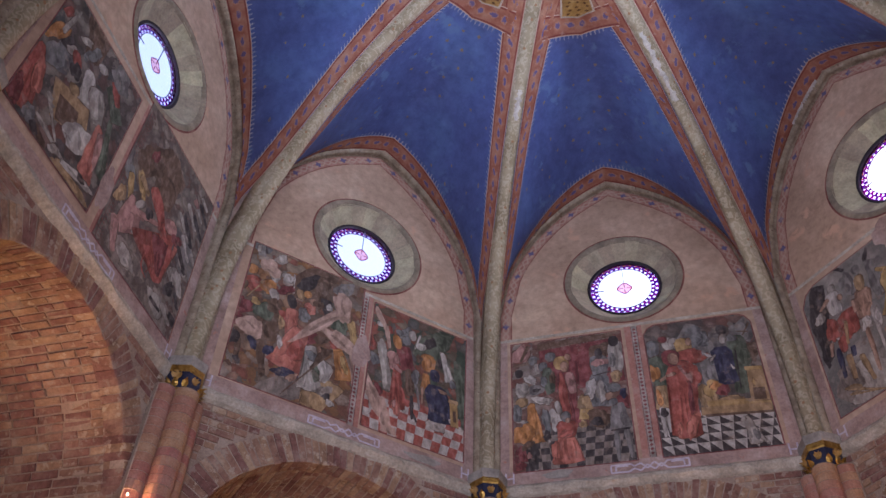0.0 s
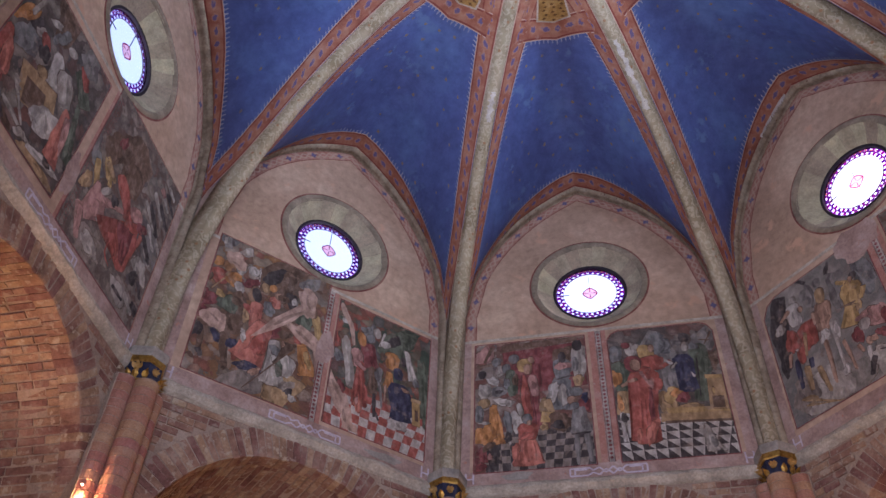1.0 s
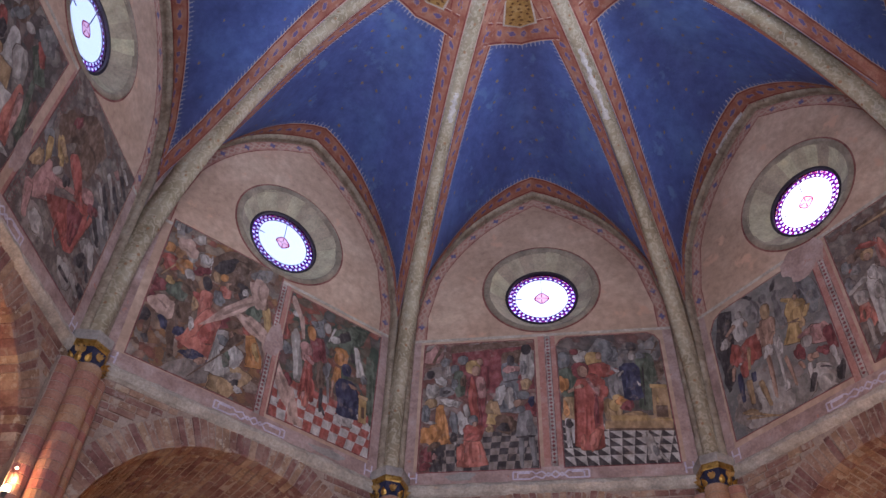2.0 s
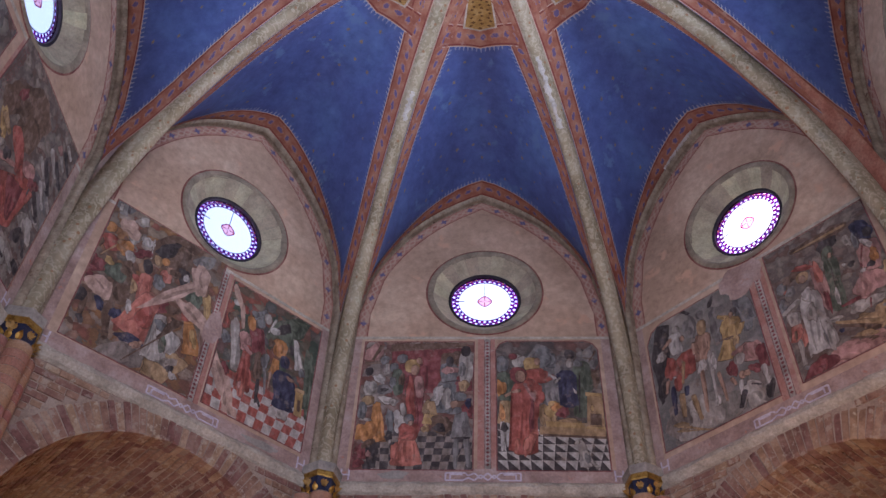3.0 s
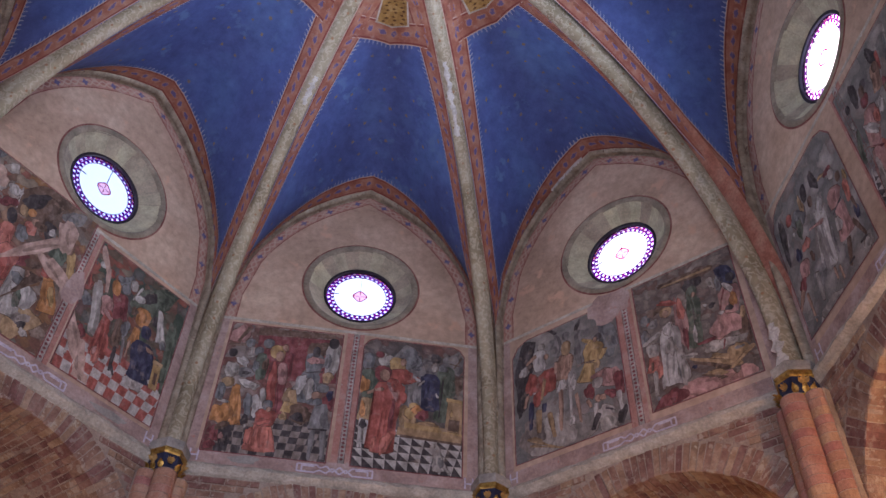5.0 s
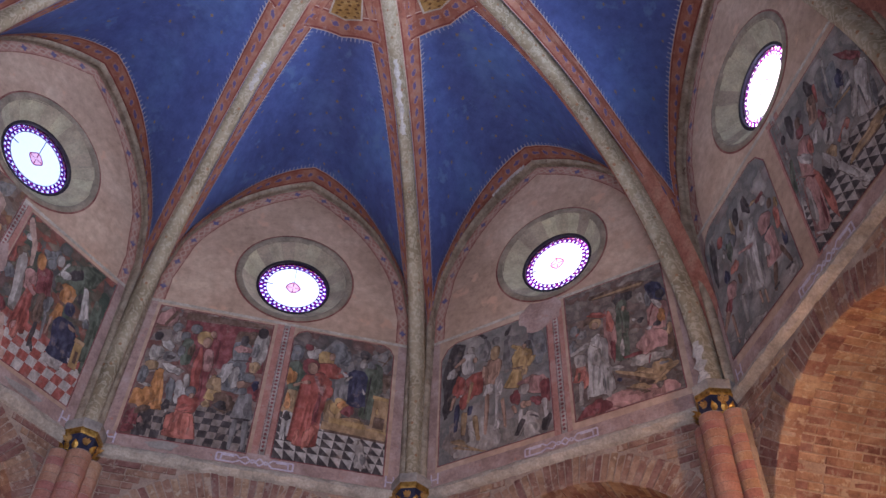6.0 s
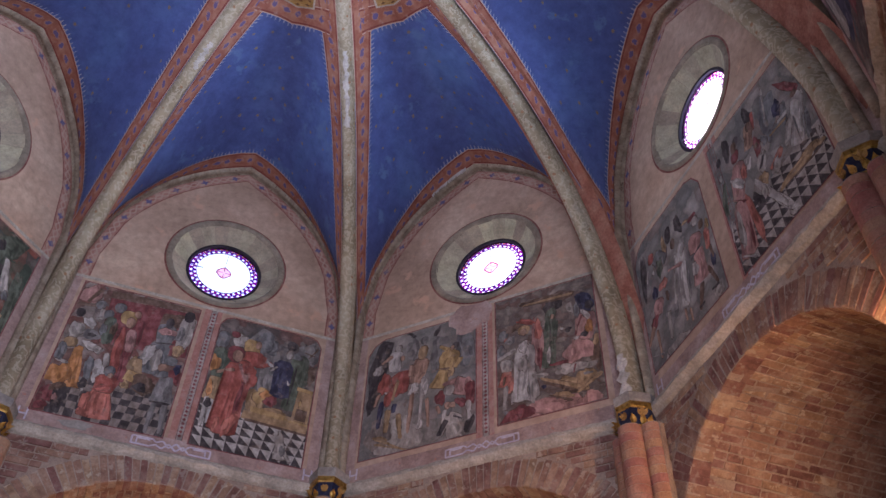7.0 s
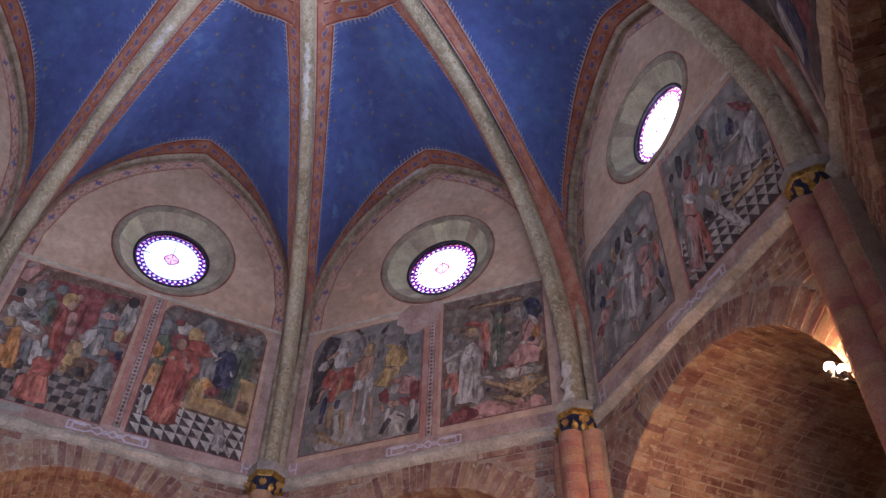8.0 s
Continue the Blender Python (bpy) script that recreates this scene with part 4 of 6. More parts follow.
s.shapes([("b", "pink", 0.32, 0.27, 0.47, 0.27, -78), ("l", "pink", 0.2, 0.04, 0.12, 0.34, -24), ("l", "pink", 0.5, 0.45, 0.08, 0.37, -119), ("h", "pale", 0.29, 0.4, 0.19, 0.08, -50), ("b", "pale", 0.45, 0.31, 0.08, 0.26, -125), ("b", "dark", 0.42, 0.43, 0.12, 0.12, -90)])
s.shapes([("v", "red", 0.69, 0.18, 0.71, 0.47, -37), ("v", "wine", 0.66, 0.21, 0.27, 0.39, -19), ("l", "red", 0.58, 0.44, 0.19, 0.44, -50), ("b", "red", 0.65, 0.42, 0.25, 0.2, -43), ("h", "pink", 0.66, 0.49, 0.23, 0.17, -36), ("l", "coral", 0.74, 0.39, 0.09, 0.28, 3), ("b", "wine", 0.76, 0.48, 0.18, 0.13, -46)])
s.shapes([("b", "pale", 0.95, 0.26, 0.22, 0.31, -52), ("b", "pale", 0.98, 0.39, 0.1, 0.24, -69), ("b", "dark", 0.85, 0.21, 0.24, 0.11, -59), ("b", "dark", 1.03, 0.1, 0.12, 0.18, -79)])
s.shapes([("l", "pale", 0.85, 0.58, 0.07, 0.32, -57), ("l", "pale", 0.88, 0.7, 0.09, 0.28, -56), ("l", "pale", 0.93, 0.79, 0.07, 0.26, -58), ("l", "white", 0.92, 0.49, 0.07, 0.27, -51), ("l", "dark", 0.91, 0.58, 0.08, 0.34, -52), ("l", "dark", 0.98, 0.69, 0.08, 0.28, -56), ("l", "dark", 0.93, 0.4, 0.08, 0.29, -54), ("l", "pale", 0.95, 0.9, 0.07, 0.18, -70)])
s.shapes([("l", "dark", 1, 0.81, 0.07, 0.26, -58), ("l", "pink", 0.83, 0.84, 0.11, 0.1, -66), ("l", "pale", 1.04, 0.5, 0.08, 0.19, -58), ("l", "dark", 0.98, 0.19, 0.07, 0.24, -47), ("l", "pale", 0.95, 0.07, 0.09, 0.23, -68), ("l", "dark", 0.81, 0.07, 0.05, 0.2, -88)])
# wall B
s = PaintedScene("B", -1.3, 0.03, 6.82, 8.65, "warm", "damaged fresco of a mounted crowd with a pale plaster loss")
s.shapes([("b", "rock", 0.51, -0.1, 0.8, 0.41, -53), ("b", "ochre", 0.85, 0.04, 0.53, 0.33, -56), ("b", "brown", 0.71, 0.83, 0.75, 0.42, -60), ("b", "stonegrey", 0.87, 0.89, 0.3, 0.16, -54), ("b", "bluegrey", 0.11, 0.94, 0.24, 0.17, -39), ("b", "pale", 0.27, 0.91, 0.16, 0.14, -34), ("b", "dark", 0.55, 0.82, 0.37, 0.15, -54)])
s.shapes([("r", "stonegrey", 0.08, 0.91, 0.09, 0.17, -10), ("r", "dark", 0.11, 0.94, 0.03, 0.11, -7), ("r", "pale", 0.05, 0.93, 0.04, 0.11, -8)])
s.shapes([("t", "red", 0.11, 0.63, 0.21, 0.22, -30), ("h", "orange", 0.05, 0.75, 0.14, 0.14, -19), ("b", "wine", 0.05, 0.45, 0.26, 0.21, -24), ("b", "brown", -0.01, 0.6, 0.13, 0.18, -11), ("b", "wine", 0.05, 0.37, 0.17, 0.15, -41), ("l", "ochre", 0.04, 0.57, 0.02, 0.36, 27)])
s.shapes([("b", "brown", 0.29, 0.33, 0.32, 0.25, -22), ("l", "brown", 0.3, 0.08, 0.1, 0.49, -14), ("l", "brown", 0.08, 0.1, 0.07, 0.32, -4), ("b", "dark", -0, 0.21, 0.17, 0.21, 2), ("l", "dark", 0.11, 0.11, 0.07, 0.1, -35), ("b", "navy", 0.2, 0.24, 0.09, 0.16, -31), ("b", "navy", 0.34, 0.22, 0.13, 0.16, -26), ("l", "brown", 0.36, 0.45, 0.1, 0.18, -28)])
s.shapes([("b", "green", 0.22, 0.46, 0.25, 0.21, -20), ("b", "orange", 0.22, 0.65, 0.2, 0.19, -21), ("h", "white", 0.27, 0.62, 0.12, 0.16, -20), ("b", "yellow", 0.13, 0.53, 0.09, 0.12, -14), ("b", "brown", 0.33, 0.55, 0.17, 0.18, -59), ("l", "red", 0.39, 0.46, 0.09, 0.21, -20)])
s.shapes([("b", "pale", 0.24, 0.76, 0.14, 0.11, -20), ("b", "white", 0.36, 0.79, 0.16, 0.14, -34), ("l", "white", 0.4, 0.72, 0.02, 0.27, -7), ("b", "wine", 0.36, 0.7, 0.2, 0.12, -36)])
s.shapes([("c", "wine", 0.65, 0.43, 0.23, 0.2, -34), ("g", "coral", 0.45, 0.41, 0.16, 0.38, -7), ("c", "coral", 0.44, 0.18, 0.41, 0.59, 10), ("b", "red", 0.5, 0.24, 0.15, 0.35, 3), ("h", "dark", 0.42, 0.61, 0.11, 0.19, -16), ("b", "navy", 0.47, 0.13, 0.31, 0.11, -13), ("b", "white", 0.39, 0.3, 0.06, 0.18, -17), ("b", "ochre", 0.37, 0.44, 0.09, 0.16, -18)])
s.shapes([("h", "ochre", 0.47, 0.7, 0.11, 0.14, -12), ("h", "orange", 0.53, 0.73, 0.1, 0.11, -18), ("t", "coral", 0.58, 0.62, 0.15, 0.16, -21), ("b", "bluegrey", 0.54, 0.55, 0.15, 0.18, -18), ("h", "flesh", 0.58, 0.69, 0.09, 0.1, -12), ("b", "dark", 0.71, 0.67, 0.15, 0.21, -15), ("b", "white", 0.73, 0.7, 0.09, 0.1, -19), ("b", "brown", 0.63, 0.68, 0.12, 0.12, -12)])
s.shapes([("c", "pale", 0.67, 0.1, 0.27, 0.57, -6), ("b", "white", 0.77, 0.18, 0.23, 0.34, -20), ("b", "bluegrey", 0.65, 0.3, 0.14, 0.13, -7), ("h", "flesh", 0.72, 0.36, 0.11, 0.12, -14), ("b", "brown", 0.7, 0.44, 0.17, 0.11, -12), ("b", "green", 0.72, 0.17, 0.08, 0.23, -15), ("b", "rock", 0.81, 0.11, 0.18, 0.12, -34), ("b", "dark", 0.82, 0.09, 0.1, 0.07, -30)])
s.shapes([("b", "white", 0.88, 0.07, 0.09, 0.1, -86)])
s.shapes([("c", "orange", 0.94, 0.25, 0.23, 0.46, -20), ("b", "red", 0.81, 0.44, 0.11, 0.15, -11), ("b", "green", 0.87, 0.58, 0.24, 0.2, -37), ("g", "yellow", 0.99, 0.51, 0.11, 0.38, -18), ("h", "flesh", 0.9, 0.67, 0.09, 0.13, -10), ("b", "white", 0.94, 0.5, 0.05, 0.09, -26), ("b", "yellow", 0.94, 0.31, 0.08, 0.2, -25)])
s.shapes([("l", "brown", 0.45, 0.01, 0.02, 0.88, 32), ("b", "flesh", 0.54, 0.13, 0.15, 0.08, -49)])
s.shapes([("b", "loss", 0.26, 0.82, 0.21, 0.25, -71), ("b", "loss", 0.21, 0.34, 0.27, 0.26, -61)])
s.shapes([("b", "loss", 0.47, 0.41, 0.13, 0.8, 40), ("b", "loss", 0.88, 0.66, 0.2, 0.43, -19), ("b", "loss", 0.7, 0.57, 0.18, 0.51, 117), ("b", "loss", 0.96, 0.48, 0.19, 0.68, 139)])
s = PaintedScene("B", 0.18, 1.375, 6.85, 8.5, "green", "fresco of red and blue robed shapes on a red chequered floor")
s.tiles(0.0, 1.0, 0.0, 0.31, 12, 5, "white", "red", 0.25)
s.shapes([("b", "green", 0.76, 0.75, 0.61, 0.37, -49), ("b", "green", 0.99, 0.27, 0.16, 0.85, -5), ("b", "bluegrey", 0.38, 0.82, 0.27, 0.12, -63), ("b", "dark", 0.63, 0.8, 0.24, 0.13, -42)])
s.shapes([("h", "bluegrey", 0.37, 0.74, 0.12, 0.13, -13), ("h", "pale", 0.43, 0.8, 0.11, 0.15, -12), ("l", "white", 0.45, 0.74, 0.03, 0.23, 15), ("h", "white", 0.53, 0.75, 0.16, 0.1, -24), ("h", "bluegrey", 0.29, 0.8, 0.1, 0.09, -16), ("b", "red", 0.2, 0.79, 0.13, 0.1, -45), ("h", "white", 0.1, 0.81, 0.11, 0.1, -23)])
s.shapes([("t", "red", 0.02, 0.59, 0.16, 0.2, -16), ("b", "bluegrey", 0.09, 0.49, 0.14, 0.15, -31), ("g", "pale", 0.22, 0.32, 0.13, 0.66, -13), ("h", "brown", 0.06, 0.67, 0.08, 0.1, -12), ("l", "pale", 0.07, 0.1, 0.04, 0.29, -4), ("b", "wine", 0.14, 0.25, 0.09, 0.18, -16)])
s.shapes([("g", "wine", 0.4, 0.53, 0.21, 0.34, -16), ("t", "pink", 0.27, 0.5, 0.16, 0.25, -14), ("h", "orange", 0.28, 0.68, 0.12, 0.2, -11), ("c", "red", 0.32, 0.21, 0.2, 0.57, -5), ("b", "coral", 0.31, 0.15, 0.1, 0.22, -3), ("b", "pink", 0.28, 0.21, 0.05, 0.1, 5), ("l", "pink", 0.34, 0.5, 0.07, 0.14, -63)])
s.shapes([("g", "brown", 0.44, 0.34, 0.12, 0.35, -7), ("l", "dark", 0.47, 0.17, 0.05, 0.3, -5), ("b", "bluegrey", 0.49, 0.44, 0.1, 0.22, -10), ("l", "stonegrey", 0.54, 0.26, 0.04, 0.31, -11), ("l", "dark", 0.52, 0.16, 0.04, 0.11, -32)])
s.shapes([("t", "orange", 0.61, 0.59, 0.2, 0.25, -6), ("k", "orange", 0.59, 0.44, 0.15, 0.21, -3), ("l", "flesh", 0.56, 0.32, 0.04, 0.22, -2), ("b", "brown", 0.51, 0.64, 0.09, 0.1, -14)])
s.shapes([("b", "white", 0.78, 0.17, 0.19, 0.2, -63), ("g", "navy", 0.74, 0.22, 0.29, 0.48, -8), ("b", "navy", 0.81, 0.25, 0.16, 0.36, -6), ("t", "navy", 0.68, 0.53, 0.13, 0.16, -6), ("b", "flesh", 0.8, 0.46, 0.06, 0.1, -69), ("h", "dark", 0.73, 0.66, 0.08, 0.13, -9), ("c", "white", 0.84, 0.57, 0.14, 0.41, -18), ("b", "bluegrey", 0.88, 0.53, 0.09, 0.12, -17)])
s.shapes([("r", "yellow", 0.9, 0.23, 0.1, 0.31, -5), ("r", "ochre", 0.88, 0.41, 0.13, 0.05, -5), ("r", "brown", 0.9, 0.27, 0.04, 0.14, -5)])
s.shapes([("b", "loss", 0.01, 0.32, 0.15, 0.33, -47), ("b", "loss", -0.09, 0.42, 0.17, 0.64, 146), ("b", "loss", 0.25, -0, 0.14, 0.39, -15), ("b", "loss", 0.28, -0.05, 0.17, 0.19, -15), ("l", "loss", 0.19, 0.66, 0.06, 0.3, -13), ("l", "loss", 0.17, 0.77, 0.08, 0.39, -32)])
# wall C
s = PaintedScene("C", -1.352, -0.09, 6.785, 8.51, "brick", "dark fresco of a robed crowd beside a dim chequered floor")
s.tiles(0.1, 1.0, 0.0, 0.28, 13, 6, "rock", "dark", 0.2)
s.shapes([("r", "wine", 0.64, 0.57, 0.9, 0.63, -4), ("r", "brown", 0.59, 0.94, 0.88, 0.1, -4), ("b", "pink", 0.1, 0.83, 0.22, 0.27, -6), ("l", "brown", 0.08, 0.84, 0.05, 0.25, 24), ("r", "brown", 0.12, 0.81, 0.26, 0.04, -6), ("b", "brown", 0.81, 0.76, 0.26, 0.28, -3)])
s.shapes([("h", "bluegrey", 0.2, 0.8, 0.11, 0.14, -6), ("h", "bluegrey", 0.36, 0.81, 0.13, 0.15, -5), ("h", "bluegrey", 0.29, 0.74, 0.11, 0.14, -6), ("h", "dark", 0.07, 0.71, 0.1, 0.12, -7), ("l", "pale", 0.22, 0.71, 0.03, 0.18, -2), ("l", "pale", 0.19, 0.73, 0.03, 0.09, 88)])
s.shapes([("b", "white", 0.22, 0.65, 0.1, 0.18, -50), ("b", "pale", 0.11, 0.55, 0.17, 0.21, -18), ("b", "stonegrey", 0.23, 0.55, 0.15, 0.16, -14), ("t", "green", 0.34, 0.55, 0.15, 0.37, -5), ("b", "bluegrey", 0.29, 0.61, 0.08, 0.16, -6), ("b", "white", 0.34, 0.48, 0.11, 0.23, -65), ("b", "dark", 0.22, 0.58, 0.09, 0.05, -17), ("b", "pale", 0.32, 0.46, 0.08, 0.13, -19)])
s.shapes([("b", "brown", 0.37, 0.63, 0.08, 0.16, -5)])
s.shapes([("h", "ochre", 0.09, 0.47, 0.15, 0.14, -7), ("c", "orange", 0.2, 0.19, 0.19, 0.53, -5), ("b", "orange", 0.1, 0.18, 0.24, 0.3, -5), ("b", "pale", 0.14, 0.35, 0.04, 0.15, -78), ("b", "bluegrey", 0.04, 0.37, 0.13, 0.21, -4), ("b", "wine", 0.08, 0.06, 0.22, 0.19, -7), ("b", "dark", 0.18, 0.01, 0.14, 0.31, -7), ("b", "wine", 0.06, 0, 0.12, 0.13, -7)])
s.shapes([("b", "brown", 0.07, 0.16, 0.09, 0.15, 60), ("b", "pink", 0.14, 0.08, 0.06, 0.09, -13)])
s.shapes([("g", "wine", 0.52, 0.27, 0.22, 0.8, -5), ("b", "red", 0.47, 0.36, 0.12, 0.54, -4), ("b", "wine", 0.57, 0.57, 0.11, 0.43, -6), ("t", "pink", 0.54, 0.53, 0.12, 0.31, -8), ("h", "yellow", 0.46, 0.73, 0.18, 0.21, -8), ("h", "flesh", 0.48, 0.71, 0.1, 0.16, -4), ("h", "flesh", 0.52, 0.8, 0.07, 0.11, -12)])
s.shapes([("b", "pale", 0.93, 0.6, 0.17, 0.6, 3), ("h", "dark", 0.93, 0.87, 0.12, 0.16), ("b", "stonegrey", 0.88, 0.7, 0.13, 0.19, 4)])
s.shapes([("c", "bluegrey", 0.72, 0.41, 0.38, 0.45, 9), ("b", "white", 0.68, 0.46, 0.13, 0.31, 6), ("b", "pale", 0.77, 0.44, 0.12, 0.28), ("t", "bluegrey", 0.78, 0.64, 0.22, 0.31), ("b", "pink", 0.79, 0.72, 0.18, 0.12, -3), ("h", "dark", 0.79, 0.78, 0.09, 0.16, -3), ("l", "dark", 0.72, 0.65, 0.02, 0.19, 80)])
s.shapes([("b", "ochre", 0.65, 0.34, 0.16, 0.3, -8), ("r", "yellow", 0.63, 0.32, 0.17, 0.14, 9), ("b", "ochre", 0.6, 0.26, 0.09, 0.11, -4), ("b", "brown", 0.74, 0.25, 0.26, 0.24), ("b", "dark", 0.72, 0.26, 0.12, 0.13, -4)])
s.shapes([("h", "flesh", 0.85, 0.44, 0.12, 0.12, -3), ("b", "ochre", 0.92, 0.58, 0.13, 0.16, -2), ("h", "bluegrey", 0.89, 0.5, 0.15, 0.13, -3), ("b", "wine", 0.97, 0.37, 0.14, 0.21, -5), ("b", "navy", 0.96, 0.45, 0.08, 0.13, -2)])
s.shapes([("k", "stonegrey", 0.9, 0.22, 0.23, 0.34), ("l", "stonegrey", 0.86, 0, 0.06, 0.39), ("l", "stonegrey", 0.97, 0.01, 0.07, 0.39, -5), ("h", "bluegrey", 0.87, 0.4, 0.11, 0.1, -11), ("l", "dark", 0.82, 0.22, 0.03, 0.2, 88)])
s.shapes([("b", "white", 0.37, 0.27, 0.15, 0.26, -3), ("h", "pale", 0.41, 0.38, 0.08, 0.19, -10), ("b", "bluegrey", 0.31, 0.25, 0.1, 0.32, -9), ("b", "dark", 0.29, 0.2, 0.09, 0.12)])
s.shapes([("c", "coral", 0.45, 0.02, 0.33, 0.52), ("t", "red", 0.46, 0.2, 0.23, 0.23), ("b", "red", 0.37, 0.21, 0.07, 0.19, 66), ("h", "bluegrey", 0.46, 0.32, 0.12, 0.14, -7), ("h", "flesh", 0.47, 0.31, 0.06, 0.07), ("b", "coral", 0.35, 0.07, 0.09, 0.21), ("b", "pale", 0.31, 0.18, 0.05, 0.04, -21)])
s = PaintedScene("C", 0.168, 1.325, 6.785, 8.52, "dark", "fresco of a large red robe beside ochre steps and chequered floor", 0.13)
s.tiles(0.0, 1.0, 0.0, 0.29, 10, 5, "white", "dark", 0.25, True)
s.shapes([("b", "stonegrey", 0.52, 0.48, 0.53, 0.84), ("b", "bluegrey", 0.47, 0.77, 0.34, 0.28), ("b", "stonegrey", 0.9, 0.76, 0.26, 0.34, 3), ("l", "brown", 0.9, 0.82, 0.02, 0.2, 30), ("l", "brown", 0.85, 0.86, 0.02, 0.13, 100), ("b", "brown", 0.95, 0.61, 0.13, 0.27, 4)])
s.shapes([("h", "bluegrey", 0.06, 0.73, 0.17, 0.26, -2), ("h", "pale", 0.21, 0.77, 0.14, 0.21), ("h", "pale", 0.26, 0.8, 0.11, 0.13, -3), ("h", "wine", 0.17, 0.84, 0.11, 0.1, -6), ("h", "ochre", 0.07, 0.66, 0.11, 0.15, -2)])
s.shapes([("t", "green", 0.09, 0.5, 0.2, 0.42, -3), ("b", "orange", 0.04, 0.54, 0.12, 0.24, -2), ("k", "ochre", 0.08, 0.33, 0.19, 0.31), ("b", "orange", 0.05, 0.34, 0.06, 0.25), ("l", "white", 0.05, 0.13, 0.06, 0.37), ("l", "white", 0.1, 0.16, 0.07, 0.31), ("l", "flesh", 0.07, 0.54, 0.06, 0.21, 62), ("b", "dark", 0.06, 0.27, 0.08, 0.12, 9)])
s.shapes([("h", "yellow", 0.35, 0.73, 0.2, 0.23, -3), ("h", "flesh", 0.4, 0.79, 0.07, 0.12), ("t", "red", 0.39, 0.63, 0.3, 0.24, -9), ("b", "pale", 0.43, 0.61, 0.1, 0.13, -69), ("l", "red", 0.47, 0.66, 0.07, 0.14, 52)])
s.shapes([("g", "stonegrey", 0.52, 0.47, 0.23, 0.32, -6), ("b", "bluegrey", 0.58, 0.61, 0.08, 0.13, 2)])
s.shapes([("b", "ochre", 0.51, 0.32, 0.23, 0.26, -21), ("b", "ochre", 0.61, 0.28, 0.41, 0.15, -6), ("r", "ochre", 0.69, 0.24, 0.71, 0.11, 3), ("r", "yellow", 0.72, 0.3, 0.64, 0.07, 3), ("b", "yellow", 0.58, 0.39, 0.22, 0.21, -30), ("r", "brown", 0.71, 0.23, 0.67, 0.03, 3), ("b", "orange", 0.57, 0.42, 0.15, 0.11, -8), ("b", "wine", 0.65, 0.38, 0.15, 0.15, -30)])
s.shapes([("g", "green", 0.8, 0.38, 0.23, 0.79, 3), ("b", "bluegrey", 0.79, 0.78, 0.13, 0.1, 3), ("b", "green", 0.85, 0.55, 0.15, 0.34, 3), ("l", "dark", 0.77, 0.41, 0.02, 0.52, 4)])
s.shapes([("g", "navy", 0.68, 0.46, 0.23, 0.51), ("b", "navy", 0.61, 0.65, 0.17, 0.18, 23), ("h", "dark", 0.72, 0.84, 0.12, 0.15), ("h", "pale", 0.71, 0.77, 0.08, 0.14, 3), ("b", "white", 0.77, 0.57, 0.06, 0.14, -64), ("b", "white", 0.58, 0.68, 0.05, 0.11, -56), ("b", "navy", 0.71, 0.47, 0.15, 0.26, -11), ("b", "pale", 0.6, 0.66, 0.1, 0.04, -50)])
s.shapes([("r", "ochre", 0.91, 0.31, 0.19, 0.41, 4), ("r", "yellow", 0.93, 0.54, 0.22, 0.05, 4), ("r", "brown", 0.91, 0.32, 0.12, 0.15, 4), ("b", "yellow", 0.89, 0.42, 0.04, 0.1, -2)])
s.shapes([("g", "red", 0.24, 0.1, 0.33, 1.01, 3), ("b", "red", 0.36, 0.46, 0.17, 0.32, 9), ("b", "wine", 0.31, 0.17, 0.05, 0.64, 3), ("b", "coral", 0.26, 0.1, 0.12, 0.33, 16), ("b", "coral", 0.17, 0.11, 0.06, 0.19, 6), ("l", "pink", 0.36, 0.5, 0.04, 0.28, -24), ("b", "pink", 0.35, 0.5, 0.05, 0.14), ("h", "wine", 0.21, 0.64, 0.2, 0.24)])
s.shapes([("h", "flesh", 0.23, 0.65, 0.12, 0.17), ("l", "flesh", 0.14, 0.57, 0.05, 0.11, 74)])
s.shapes([("c", "pale", 0.8, 0.02, 0.16, 0.34, -10), ("b", "pale", 0.74, 0.18, 0.07, 0.06, -39), ("l", "pale", 0.89, 0.01, 0.05, 0.19, -35), ("b", "stonegrey", 0.81, 0.05, 0.07, 0.11, -7)])
# wall D
s = PaintedScene("D", -1.36, -0.04, 6.87, 8.47, "grey", "fresco with a scarlet tunic, yellow tunic and bent pink shape", 0.2)
s.shapes([("b", "pale", 0.41, -0.03, 0.84, 0.47, -3), ("b", "pale", 0.91, -0.04, 0.22, 0.43, -29), ("b", "rock", 0.21, 0.07, 0.31, 0.37, -21), ("b", "dark", 0.04, 0.5, 0.22, 0.83, 14), ("b", "dark", 0.07, 0.36, 0.14, 0.39, 5), ("b", "bluegrey", 0.95, 0.57, 0.25, 0.47, -13), ("b", "stonegrey", 0.67, 0.56, 0.23, 0.56, 4), ("b", "dark", 0.45, 0.94, 0.04, 0.24, -47)])
s.shapes([("b", "stonegrey", 0.42, 0.72, 0.15, 0.35, 2), ("b", "dark", 0.62, 0.89, 0.05, 0.17, 28)])
s.shapes([("h", "pale", 0.29, 0.83, 0.1, 0.13, -2), ("t", "white", 0.26, 0.67, 0.19, 0.3, 2), ("l", "flesh", 0.13, 0.77, 0.06, 0.16, 60), ("b", "pale", 0.11, 0.67, 0.13, 0.15), ("h", "flesh", 0.33, 0.75, 0.07, 0.08)])
